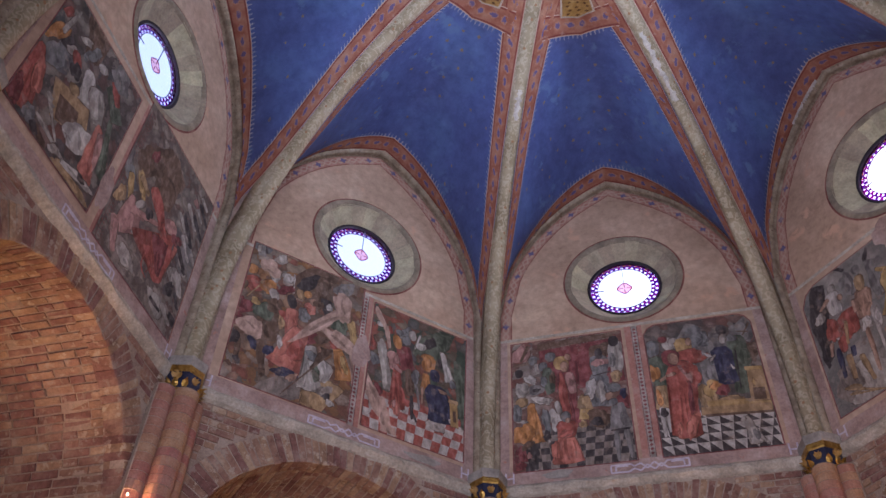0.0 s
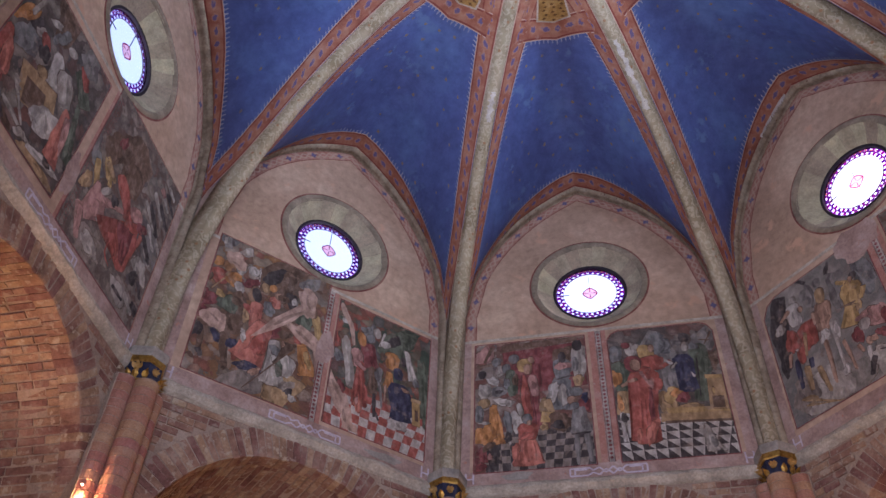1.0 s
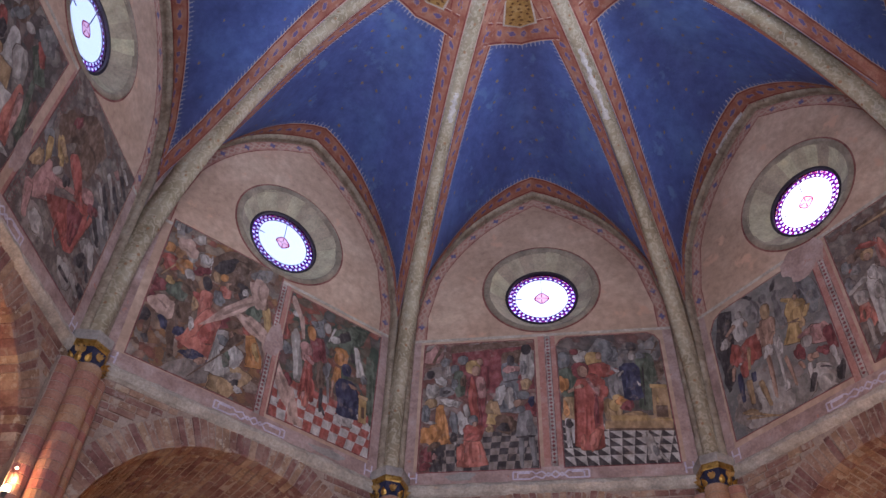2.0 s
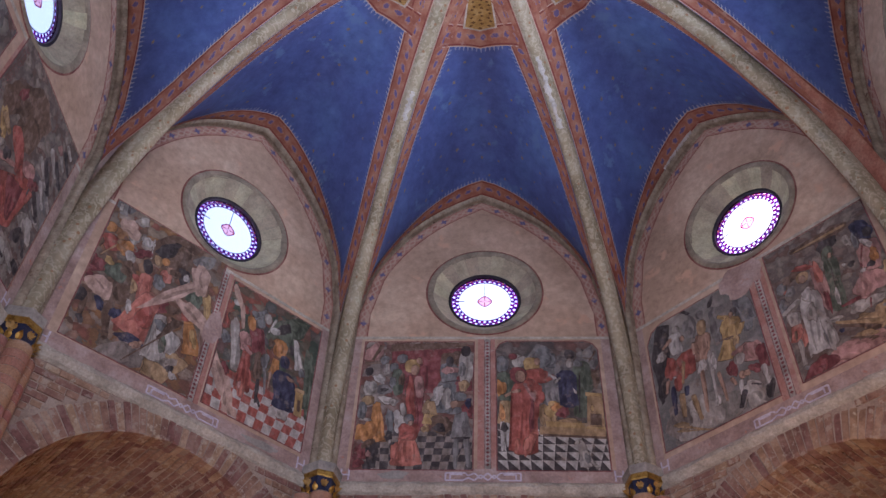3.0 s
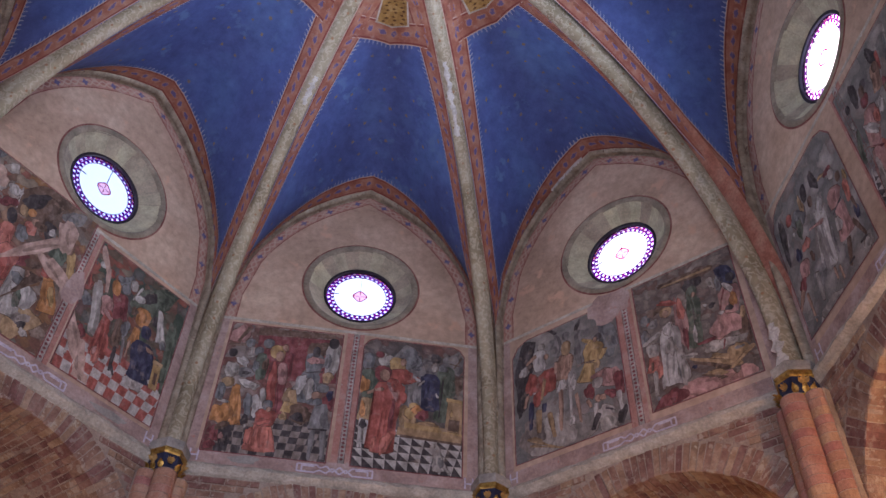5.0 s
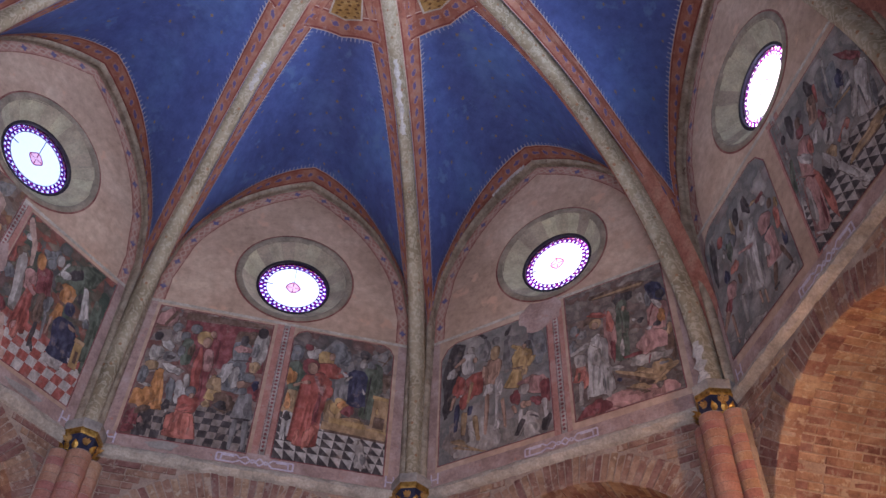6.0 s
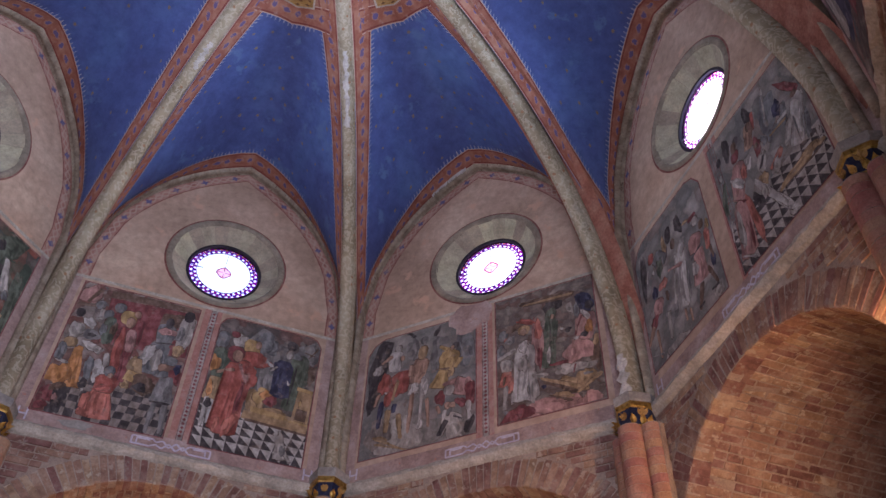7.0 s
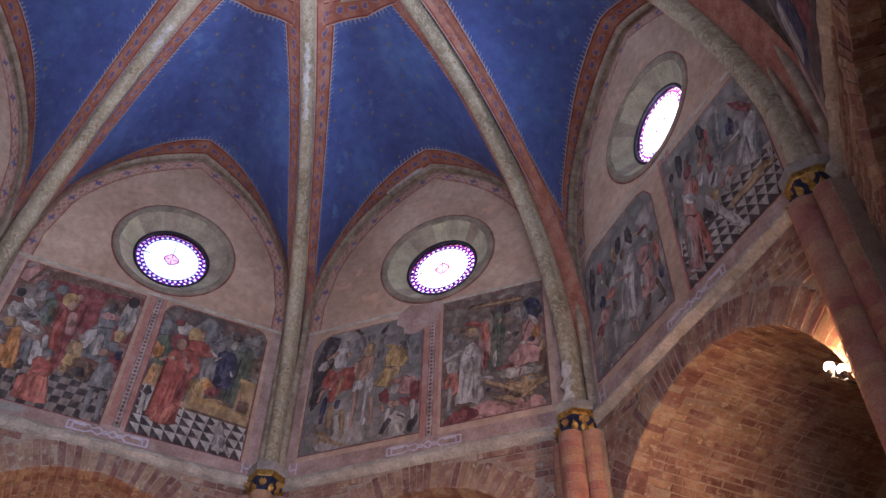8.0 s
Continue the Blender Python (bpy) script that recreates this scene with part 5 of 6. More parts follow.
s.shapes([("b", "red", 0.28, 0.44, 0.31, 0.37, 8), ("b", "red", 0.17, 0.48, 0.17, 0.32, 7), ("b", "red", 0.22, 0.39, 0.13, 0.19, 6), ("l", "ochre", 0.26, 0.42, 0.05, 0.28, 12), ("l", "flesh", 0.1, 0.41, 0.06, 0.16, 17), ("l", "navy", 0.15, 0.22, 0.07, 0.35, 4), ("l", "navy", 0.28, 0.32, 0.07, 0.12, 4), ("l", "ochre", 0.22, 0.17, 0.08, 0.3, 3)])
s.shapes([("l", "ochre", 0.36, 0.1, 0.07, 0.33, -8), ("l", "ochre", 0.45, -0.02, 0.03, 0.53, -58), ("l", "ochre", 0.37, 0.02, 0.02, 0.34, -68), ("b", "white", 0.2, 0.49, 0.04, 0.04, -13)])
s.shapes([("t", "flesh", 0.47, 0.51, 0.21, 0.36, 10), ("h", "ochre", 0.51, 0.71, 0.13, 0.21, 9), ("l", "flesh", 0.41, 0.59, 0.05, 0.17, 6), ("l", "flesh", 0.55, 0.59, 0.05, 0.14, -89), ("l", "flesh", 0.55, 0.59, 0.05, 0.17, 11), ("k", "white", 0.45, 0.43, 0.13, 0.15, 6), ("l", "flesh", 0.42, 0.13, 0.06, 0.51, 4), ("l", "flesh", 0.6, 0.13, 0.05, 0.38, -4)])
s.shapes([("h", "stonegrey", 0.53, 0.85, 0.11, 0.11, 4)])
s.shapes([("l", "white", 0.52, 0.15, 0.05, 0.66, 2), ("b", "white", 0.52, 0.13, 0.09, 0.13, 11), ("b", "white", 0.55, 0.4, 0.07, 0.21, 8)])
s.shapes([("t", "yellow", 0.74, 0.54, 0.25, 0.31, 10), ("k", "yellow", 0.67, 0.42, 0.23, 0.25, 19), ("h", "dark", 0.82, 0.73, 0.09, 0.09, 9), ("h", "flesh", 0.79, 0.72, 0.06, 0.07, 8), ("b", "yellow", 0.77, 0.73, 0.06, 0.15, -54), ("l", "yellow", 0.82, 0.56, 0.07, 0.15, 29), ("l", "brown", 0.65, 0.59, 0.02, 0.17, 101), ("b", "ochre", 0.77, 0.49, 0.07, 0.13, 21)])
s.shapes([("b", "pink", 0.97, 0.35, 0.21, 0.35, -64), ("b", "pink", 0.88, 0.34, 0.22, 0.21, 4), ("b", "wine", 0.96, 0.22, 0.15, 0.33, 4), ("h", "pale", 0.76, 0.34, 0.15, 0.14, 12), ("b", "wine", 0.69, 0.28, 0.13, 0.18, 5), ("b", "wine", 0.92, 0.22, 0.09, 0.18, -41), ("h", "flesh", 0.76, 0.23, 0.08, 0.1, 6), ("l", "flesh", 0.7, 0.21, 0.05, 0.12, -20)])
s.shapes([("b", "flesh", 0.8, 0.23, 0.08, 0.09)])
s.shapes([("l", "white", 0.72, 0.12, 0.06, 0.19, 11), ("l", "dark", 0.69, 0.04, 0.07, 0.2, 27), ("l", "white", 0.95, 0.11, 0.07, 0.24, -3), ("b", "dark", 0.92, 0.01, 0.09, 0.22, 21), ("b", "pale", 0.89, 0.13, 0.05, 0.15, -43), ("b", "dark", 0.89, 0.13, 0.02, 0.12, -58)])
s = PaintedScene("D", 0.2, 1.31, 6.885, 8.54, "rock", "faded fresco of pale robes beside an ochre block")
s.shapes([("b", "pink", 0.49, -0.1, 0.72, 0.35, -15), ("b", "wine", 0.21, -0.04, 0.35, 0.24, -19), ("b", "pink", 0.84, -0.06, 0.26, 0.24, 2), ("b", "brown", 0.95, 0.23, 0.15, 0.35, 6), ("b", "navy", 0.96, 0.69, 0.2, 0.31, -23), ("b", "dark", 0.6, 0.77, 0.23, 0.22, -7)])
s.shapes([("l", "brown", 0.24, 0.91, 0.11, 0.64, 94), ("l", "ochre", 0.28, 0.9, 0.04, 0.57, 92), ("b", "navy", 0.92, 0.76, 0.11, 0.14)])
s.shapes([("h", "bluegrey", 0.06, 0.64, 0.13, 0.15, 10), ("b", "red", 0.1, 0.62, 0.06, 0.06, 4), ("b", "bluegrey", 0.04, 0.48, 0.13, 0.21, 2), ("h", "brown", 0.14, 0.69, 0.12, 0.11, 14), ("b", "dark", -0.05, 0.46, 0.08, 0.14, 14), ("h", "brown", 0.22, 0.7, 0.1, 0.1), ("b", "stonegrey", 0.14, 0.59, 0.1, 0.13, 5)])
s.shapes([("t", "pale", 0.09, 0.38, 0.16, 0.17, 7), ("k", "coral", 0.08, 0.27, 0.18, 0.19, 5), ("b", "coral", 0.13, 0.21, 0.1, 0.18, 8), ("l", "pale", 0.06, 0.07, 0.06, 0.34, 5), ("l", "pale", 0.14, 0.12, 0.04, 0.16, 4), ("b", "bluegrey", 0.07, 0.06, 0.07, 0.06, -4), ("l", "brown", 0.06, 0.28, 0.03, 0.11, 9)])
s.shapes([("b", "pink", 0.43, 0.36, 0.17, 0.6, -2), ("b", "coral", 0.44, 0.57, 0.09, 0.29, -5), ("b", "wine", 0.42, 0.34, 0.06, 0.29, 4), ("b", "red", 0.41, 0.72, 0.07, 0.24, -64), ("h", "ochre", 0.27, 0.64, 0.14, 0.15, 12), ("h", "flesh", 0.27, 0.64, 0.08, 0.1, 12)])
s.shapes([("g", "white", 0.23, 0.12, 0.25, 0.75, 6), ("b", "pale", 0.34, 0.1, 0.13, 0.42, 2), ("b", "white", 0.26, 0.5, 0.12, 0.16, 11), ("l", "pale", 0.01, 0.49, 0.07, 0.23, 66), ("b", "pale", 0.25, 0.34, 0.12, 0.23, 10), ("b", "stonegrey", 0.31, 0.13, 0.02, 0.22), ("b", "pale", 0.5, 0.27, 0.06, 0.18, -73)])
s.shapes([("g", "green", 0.5, 0.32, 0.17, 0.67, 7), ("h", "green", 0.54, 0.69, 0.13, 0.2, 13), ("h", "flesh", 0.57, 0.71, 0.05, 0.07, 11), ("b", "white", 0.51, 0.36, 0.05, 0.21, 3), ("b", "white", 0.68, 0.6, 0.05, 0.05, -56), ("b", "green", 0.53, 0.6, 0.07, 0.22), ("l", "dark", 0.53, 0.5, 0.01, 0.23, 6)])
s.shapes([("b", "pale", 0.78, 0.71, 0.09, 0.17, -12), ("b", "bluegrey", 0.82, 0.66, 0.07, 0.22), ("t", "pink", 0.86, 0.47, 0.24, 0.38, 11), ("b", "pink", 0.78, 0.31, 0.31, 0.31, 7), ("b", "white", 0.94, 0.63, 0.07, 0.17, -31), ("b", "dark", 0.74, 0.57, 0.07, 0.07, -38), ("b", "dark", 0.9, 0.5, 0.07, 0.09, -49), ("l", "wine", 0.78, 0.53, 0.02, 0.25, 21)])
s.shapes([("b", "white", 0.82, 0.5, 0.05, 0.07, -84), ("b", "ochre", 0.95, 0.4, 0.06, 0.17, 15), ("h", "dark", 0.93, 0.71, 0.09, 0.12, 13), ("b", "orange", 0.91, 0.51, 0.08, 0.2, 6)])
s.shapes([("b", "ochre", 0.86, 0.11, 0.16, 0.37, -62), ("b", "pale", 0.79, 0.24, 0.34, 0.12), ("b", "ochre", 0.81, 0.12, 0.19, 0.23, 13), ("b", "pale", 0.65, 0.24, 0.21, 0.14, 2), ("l", "ochre", 0.42, 0.26, 0.06, 0.55, 119), ("l", "brown", 0.44, 0.23, 0.04, 0.42, 122), ("b", "ochre", 0.71, 0.07, 0.08, 0.22, -65), ("l", "brown", 0.49, 0.12, 0.03, 0.26, 118)])
s.shapes([("l", "ochre", 0.75, 0.09, 0.05, 0.31, 57), ("l", "wine", 0.51, 0.34, 0.05, 0.2, 90), ("l", "wine", 0.73, 0.24, 0.02, 0.11, 17), ("b", "stonegrey", 0.9, 0.21, 0.04, 0.09, -84), ("b", "navy", 0.46, 0.18, 0.05, 0.05, -35)])
# wall E
s = PaintedScene("E", -1.43, -0.215, 6.895, 8.48, "grey", "faded grey fresco of pale robed shapes", 0.2)
s.shapes([("b", "dark", 0.05, 0.53, 0.1, 0.61, 10), ("b", "stonegrey", 0.53, 0.28, 0.24, 0.35, -100), ("b", "pale", 0.51, 0.02, 0.13, 0.42, -93), ("b", "bluegrey", 0.27, 0.65, 0.25, 0.25, 48), ("b", "dark", 0.68, 0.7, 0.11, 0.25, -17), ("b", "pale", 0.87, 0.01, 0.15, 0.13, 42), ("b", "wine", 0.77, 0.7, 0.08, 0.13, 96), ("b", "ochre", 0.78, 0.72, 0.05, 0.1, -79)])
s.shapes([("h", "dark", 0.49, 0.73, 0.11, 0.21, 9), ("b", "ochre", 0.44, 0.69, 0.07, 0.23, -7), ("h", "brown", 0.53, 0.65, 0.08, 0.13, 8), ("g", "white", 0.51, 0.17, 0.21, 0.7, 8), ("b", "white", 0.59, 0.52, 0.12, 0.21, 13), ("l", "pink", 0.41, 0.55, 0.04, 0.26, 115), ("b", "pale", 0.43, 0.27, 0.06, 0.29, 12), ("l", "flesh", 0.51, 0.08, 0.04, 0.15, 2)])
s.shapes([("l", "flesh", 0.57, 0.04, 0.04, 0.16), ("b", "stonegrey", 0.62, 0.21, 0.03, 0.28, 7)])
s.shapes([("h", "pale", 0.84, 0.61, 0.1, 0.12, 11), ("t", "pink", 0.75, 0.44, 0.22, 0.22, 24), ("k", "pink", 0.76, 0.21, 0.24, 0.36, 10), ("b", "white", 0.72, 0.28, 0.09, 0.18, 7), ("l", "brown", 0.68, 0.05, 0.07, 0.27, 23), ("l", "brown", 0.93, 0.09, 0.05, 0.27, -17), ("l", "dark", 0.84, 0.09, 0.03, 0.11, 96), ("l", "dark", 0.67, 0.07, 0.03, 0.09, 89)])
s.shapes([("l", "dark", 0.7, 0.42, 0.02, 0.19, 77), ("b", "stonegrey", 0.68, 0.44, 0.07, 0.11, 8)])
s.shapes([("b", "ochre", 0.95, 0.47, 0.07, 0.15, 12), ("t", "coral", 0.92, 0.36, 0.09, 0.24, 7), ("b", "navy", 0.93, 0.21, 0.07, 0.17, 8), ("h", "brown", 0.9, 0.54, 0.08, 0.11, 9), ("l", "brown", 0.95, 0.27, 0.04, 0.16, -4), ("b", "yellow", 0.97, 0.49, 0.03, 0.12, 3)])
s.shapes([("h", "red", 0.22, 0.74, 0.12, 0.14, 14), ("b", "green", 0.31, 0.56, 0.1, 0.25, 6), ("b", "white", 0.13, 0.64, 0.04, 0.13, 18), ("b", "white", 0.23, 0.64, 0.05, 0.06, 14), ("b", "coral", 0.31, 0.46, 0.14, 0.13, 22), ("b", "navy", 0.19, 0.46, 0.1, 0.15, 14), ("t", "pink", 0.19, 0.33, 0.19, 0.19, 19), ("b", "wine", 0.11, 0.27, 0.14, 0.14, 21)])
s.shapes([("l", "flesh", 0.14, 0.03, 0.05, 0.34), ("l", "flesh", 0, 0.2, 0.08, 0.2, 44), ("l", "pale", 0.3, 0.08, 0.07, 0.31, 6), ("l", "stonegrey", 0.03, 0.11, 0.02, 0.2, 117), ("b", "brown", 0.36, 0.35, 0.06, 0.12, -10)])
s = PaintedScene("E", 0, 1.22, 6.83, 8.46, "grey", "faded fresco of a long pink robe over chequered floor")
s.tiles(0.0, 1.0, 0.0, 0.34, 11, 6, "pale", "dark", 0.2, True)
s.shapes([("b", "bluegrey", 0.61, 0.55, 0.2, 0.57, 10), ("b", "navy", 0.74, 0.62, 0.1, 0.22), ("b", "bluegrey", 0.76, 0.51, 0.09, 0.29, 7), ("l", "pale", 0.62, 0.71, 0.03, 0.38, 12), ("l", "ochre", 0.6, 0.58, 0.03, 0.23, 96), ("b", "dark", 0.19, 0.76, 0.11, 0.27), ("b", "wine", 0.96, 0.63, 0.08, 0.4, -28), ("b", "dark", 0.51, 0.82, 0.1, 0.23, -19)])
s.shapes([("g", "white", 0.78, 0.33, 0.17, 0.54, 21), ("b", "pale", 0.71, 0.4, 0.08, 0.28, 26), ("b", "bluegrey", 0.89, 0.29, 0.06, 0.33, 12), ("l", "bluegrey", 0.82, 0.33, 0.02, 0.31, 4), ("h", "brown", 0.89, 0.63, 0.08, 0.07, 42), ("l", "white", 0.7, 0.6, 0.05, 0.18, 95), ("b", "pale", 0.95, 0.25, 0.05, 0.12, 12)])
s.shapes([("b", "ochre", 0.55, 0.22, 0.13, 0.47, 89), ("b", "ochre", 0.98, 0.2, 0.07, 0.13, -68), ("l", "brown", 0.58, 0.2, 0.02, 0.43, 94)])
s.shapes([("g", "flesh", 0.4, 0.66, 0.14, 0.29, 17), ("h", "brown", 0.45, 0.77, 0.07, 0.11, 9), ("b", "wine", 0.47, 0.55, 0.1, 0.21, 5), ("l", "red", 0.5, 0.74, 0.05, 0.21, 9), ("h", "dark", 0.3, 0.79, 0.08, 0.1, 10), ("h", "dark", 0.18, 0.8, 0.09, 0.1, 10), ("h", "dark", 0.08, 0.79, 0.07, 0.1, 9), ("b", "bluegrey", 0.57, 0.56, 0.08, 0.12, -22)])
s.shapes([("h", "brown", 0.46, 0.61, 0.06, 0.06, 15)])
s.shapes([("b", "pale", 0.43, 0.42, 0.13, 0.24, 26), ("b", "white", 0.33, 0.54, 0.09, 0.15, 28), ("l", "coral", 0.51, 0.38, 0.07, 0.21, 66), ("b", "pale", 0.53, 0.33, 0.13, 0.16, 44), ("b", "dark", 0.43, 0.46, 0.04, 0.12, 46), ("b", "coral", 0.62, 0.38, 0.06, 0.11, 21), ("b", "ochre", 0.46, 0.33, 0.1, 0.17, -17)])
s.shapes([("b", "white", 0.6, 0.01, 0.09, 0.72, -24), ("l", "white", 0.59, 0.01, 0.06, 0.49, -22), ("b", "pale", 0.41, 0.25, 0.08, 0.19, -3), ("b", "pale", 0.57, -0.01, 0.04, 0.13, -22), ("b", "dark", 0.36, 0.23, 0.1, 0.22, -15)])
s.shapes([("c", "green", 0, 0.43, 0.1, 0.37, 16), ("b", "pale", 0.06, 0.67, 0.05, 0.1, 9), ("l", "white", -0, 0.23, 0.03, 0.23, 12), ("b", "stonegrey", 0.04, 0.06, 0.05, 0.11, -9)])
s.shapes([("g", "pink", 0.11, 0.05, 0.24, 0.65, 8), ("b", "coral", 0.28, 0.05, 0.09, 0.58, -5), ("t", "pink", 0.17, 0.43, 0.22, 0.4, 17), ("b", "coral", 0.28, 0.51, 0.08, 0.18, 11), ("h", "wine", 0.24, 0.68, 0.12, 0.15, 19), ("h", "brown", 0.26, 0.75, 0.08, 0.13, 12), ("b", "white", 0.27, 0.47, 0.08, 0.28, -34), ("l", "wine", 0.24, 0.38, 0.01, 0.25, -45)])
s.shapes([("b", "pale", 0.08, 0.12, 0.08, 0.43, 8), ("b", "wine", 0.17, 0.06, 0.03, 0.34, 7), ("b", "white", 0.17, 0.02, 0.03, 0.19, -51)])
# wall F
s = PaintedScene("F", -1.4, -0.1, 6.84, 8.5, "dark", "dim fresco of blue and red drapery")
s.shapes([("g", "navy", 0.22, 0.2, 0.4, 1.2), ("c", "wine", 0.5, 0.1, 0.4, 1.2), ("g", "pale", 0.1, 0.3, 0.2, 0.8), ("c", "navy", 0.75, 0.1, 0.4, 1.2)])


for s in FRESCOES:
    s.done()


# ---- painted frames of the scenes ----
def painted_frames(k):
    ob = thing("painted_frame", wall_m(k), "pink and grey painted fresco frame with a patterned strip", "painted frame", "painted frames", "structure")
    w = HALF - 0.02
    for u0, u1, z0, z1, m in ((-w, w, 6.64, 6.80, M_FRAME), (-w, w, 8.56, 8.60, M_STONE), (-w, -1.40, 6.80, 8.56, M_FRAME), (1.38, w, 6.80, 8.56, M_FRAME), (-0.04, 0.03, 6.80, 8.56, M_PINK), (0.105, 0.155, 6.80, 8.56, M_PINK)):
        bm = bmesh.new()
        box(bm, u0, u1, A - 0.003, A + 0.01, z0, z1)
        part("painted_strip", bm, m, ob)
    bm = bmesh.new()
    box(bm, 0.03, 0.105, A - 0.0035, A + 0.01, 6.80, 8.56)
    part("patterned_strip", bm, PAINT["pale"], ob)
    bm = bmesh.new()
    for i in range(34):
        z = 6.83 + i * 0.05
        bm.faces.new([bm.verts.new(p) for p in ((0.0675, A - 0.006, z), (0.088, A - 0.006, z + 0.019), (0.0675, A - 0.006, z + 0.038), (0.047, A - 0.006, z + 0.019))])
    for s in (0.034, 0.098):
        bm.faces.new([bm.verts.new(p) for p in ((s, A - 0.006, 6.80), (s + 0.006, A - 0.006, 6.80), (s + 0.006, A - 0.006, 8.55), (s, A - 0.006, 8.55))])
    part("dark_lozenges", bm, PAINT["wine"], ob)
    # pale scroll ornament on the strip below
    bm = bmesh.new()

    def line(pts, t=0.009):
        for (a, b), (c, d) in zip(pts, pts[1:]):
            dx, dz = c - a, d - b
            n = math.hypot(dx, dz)
            ox, oz = -dz / n * t, dx / n * t
            bm.faces.new([bm.verts.new((x, A - 0.007, z)) for x, z in ((a + ox, b + oz), (c + ox, d + oz), (c - ox, d - oz), (a - ox, b - oz))])

    fit = lambda pts: [(0.02 + (x - 0.06) * 0.8, 6.705 + (z - 6.725) * 0.85) for x, z in pts]
    line(fit([(-0.42, 6.67), (-0.42, 6.775), (-0.17, 6.775), (-0.13, 6.74), (-0.05, 6.775), (0.03, 6.70), (0.12, 6.775), (0.2, 6.70), (0.28, 6.775), (0.54, 6.775), (0.54, 6.67)]))
    line(fit([(-0.42, 6.675), (-0.2, 6.675), (-0.13, 6.71), (-0.05, 6.675), (0.03, 6.75), (0.12, 6.675), (0.2, 6.75), (0.28, 6.675), (0.54, 6.675)]))
    line(fit([(-0.36, 6.69), (-0.36, 6.755), (-0.2, 6.755)]))
    line(fit([(0.48, 6.69), (0.48, 6.755), (0.32, 6.755)]))
    for s in (-1, 1):
        line([(s * 1.36, 6.66), (s * 1.36, 6.79)])
        line([(s * 1.44, 6.66), (s * 1.44, 6.79)])
        line([(s * 1.36, 6.72), (s * 1.44, 6.72)])
    part("scroll_ornament", bm, M_LILAC, ob, "pale lilac scroll ornament")
    rnd = random.Random(ord(k))
    spots = {"D": [(-0.14, 8.22, 0.46, 0.40, M_FRAME), (0.07, 8.3, 0.2, 0.3, M_FRAME)], "C": [(-0.9, 6.66, 0.3, 0.10, M_GREY)], "A": [(-0.09, 7.0, 0.16, 0.5, M_FRAME)], "B": [(0.08, 7.5, 0.2, 0.45, M_FRAME), (0.9, 6.66, 0.4, 0.09, M_GREY)]}.get(k, [])
    for i, (u, z, w, h, m) in enumerate(spots):
        bm = bmesh.new()
        bm.faces.new([bm.verts.new((u + x * w * rnd.uniform(0.92, 1.05), A - 0.022 - 0.001 * i, z + y * h)) for x, y in blot(24, ord(k) + i, 0.12)])
        part("plaster_loss", bm, m, ob, "bare plaster repair")


for k in "ABCDEF":
    painted_frames(k)


# ---- columns ----
M_GILT, _n, _b = shader("gilding", 0.35)
_b.inputs["Metallic"].default_value = 0.85
_n.links.new(ramp(_n, noise_node(_n, 25, 5), [(0.3, (0.14, 0.08, 0.02)), (0.5, (0.40, 0.25, 0.06)), (0.7, (0.52, 0.35, 0.10))]), _b.inputs["Base Color"])
relief(_n, _b, noise_node(_n, 60), 0.5)
M_NAVY = worn("navy_paint", (0.012, 0.014, 0.035), (0.022, 0.026, 0.06), (0.05, 0.055, 0.09), 9, 60, 0.6, 0.3)


def drum_mesh():
    bm = bmesh.new()
    prof = [(0.0935, 0.0), (0.0965, 0.003), (0.0965, 0.079), (0.0935, 0.082)]
    grid(bm, [[(r * math.cos(a), r * math.sin(a), z) for a in np.linspace(0, 2 * math.pi, 19)[:18]] for r, z in prof], closed=True)
    me = bpy.data.meshes.new("drum")
    bm.normal_update()
    bm.to_mesh(me)
    bm.free()
    me.materials.append(M_TERRA)
    return me


DRUM = drum_mesh()


def leaf(bm, m, s):
    """A curled gilded leaf."""
    rows = []
    for t in np.linspace(0, 1, 6):
        w = s * (0.30 * math.sin(math.pi * min(t * 0.9 + 0.15, 1)) + 0.02)
        y, z = -s * (0.15 * t + 0.45 * t ** 3), s * (1.1 * t - 0.35 * t ** 3)
        rows.append([m @ Vector((-w, y + 0.05 * s, z)), m @ Vector((0, y - 0.03 * s, z)), m @ Vector((w, y + 0.05 * s, z))])
    grid(bm, rows)


def leaf_mesh():
    bm = bmesh.new()
    leaf(bm, Matrix(), 0.092)
    me = bpy.data.meshes.new("leaf")
    bm.normal_update()
    bm.to_mesh(me)
    bm.free()
    me.materials.append(M_GILT)
    return me


LEAF = leaf_mesh()


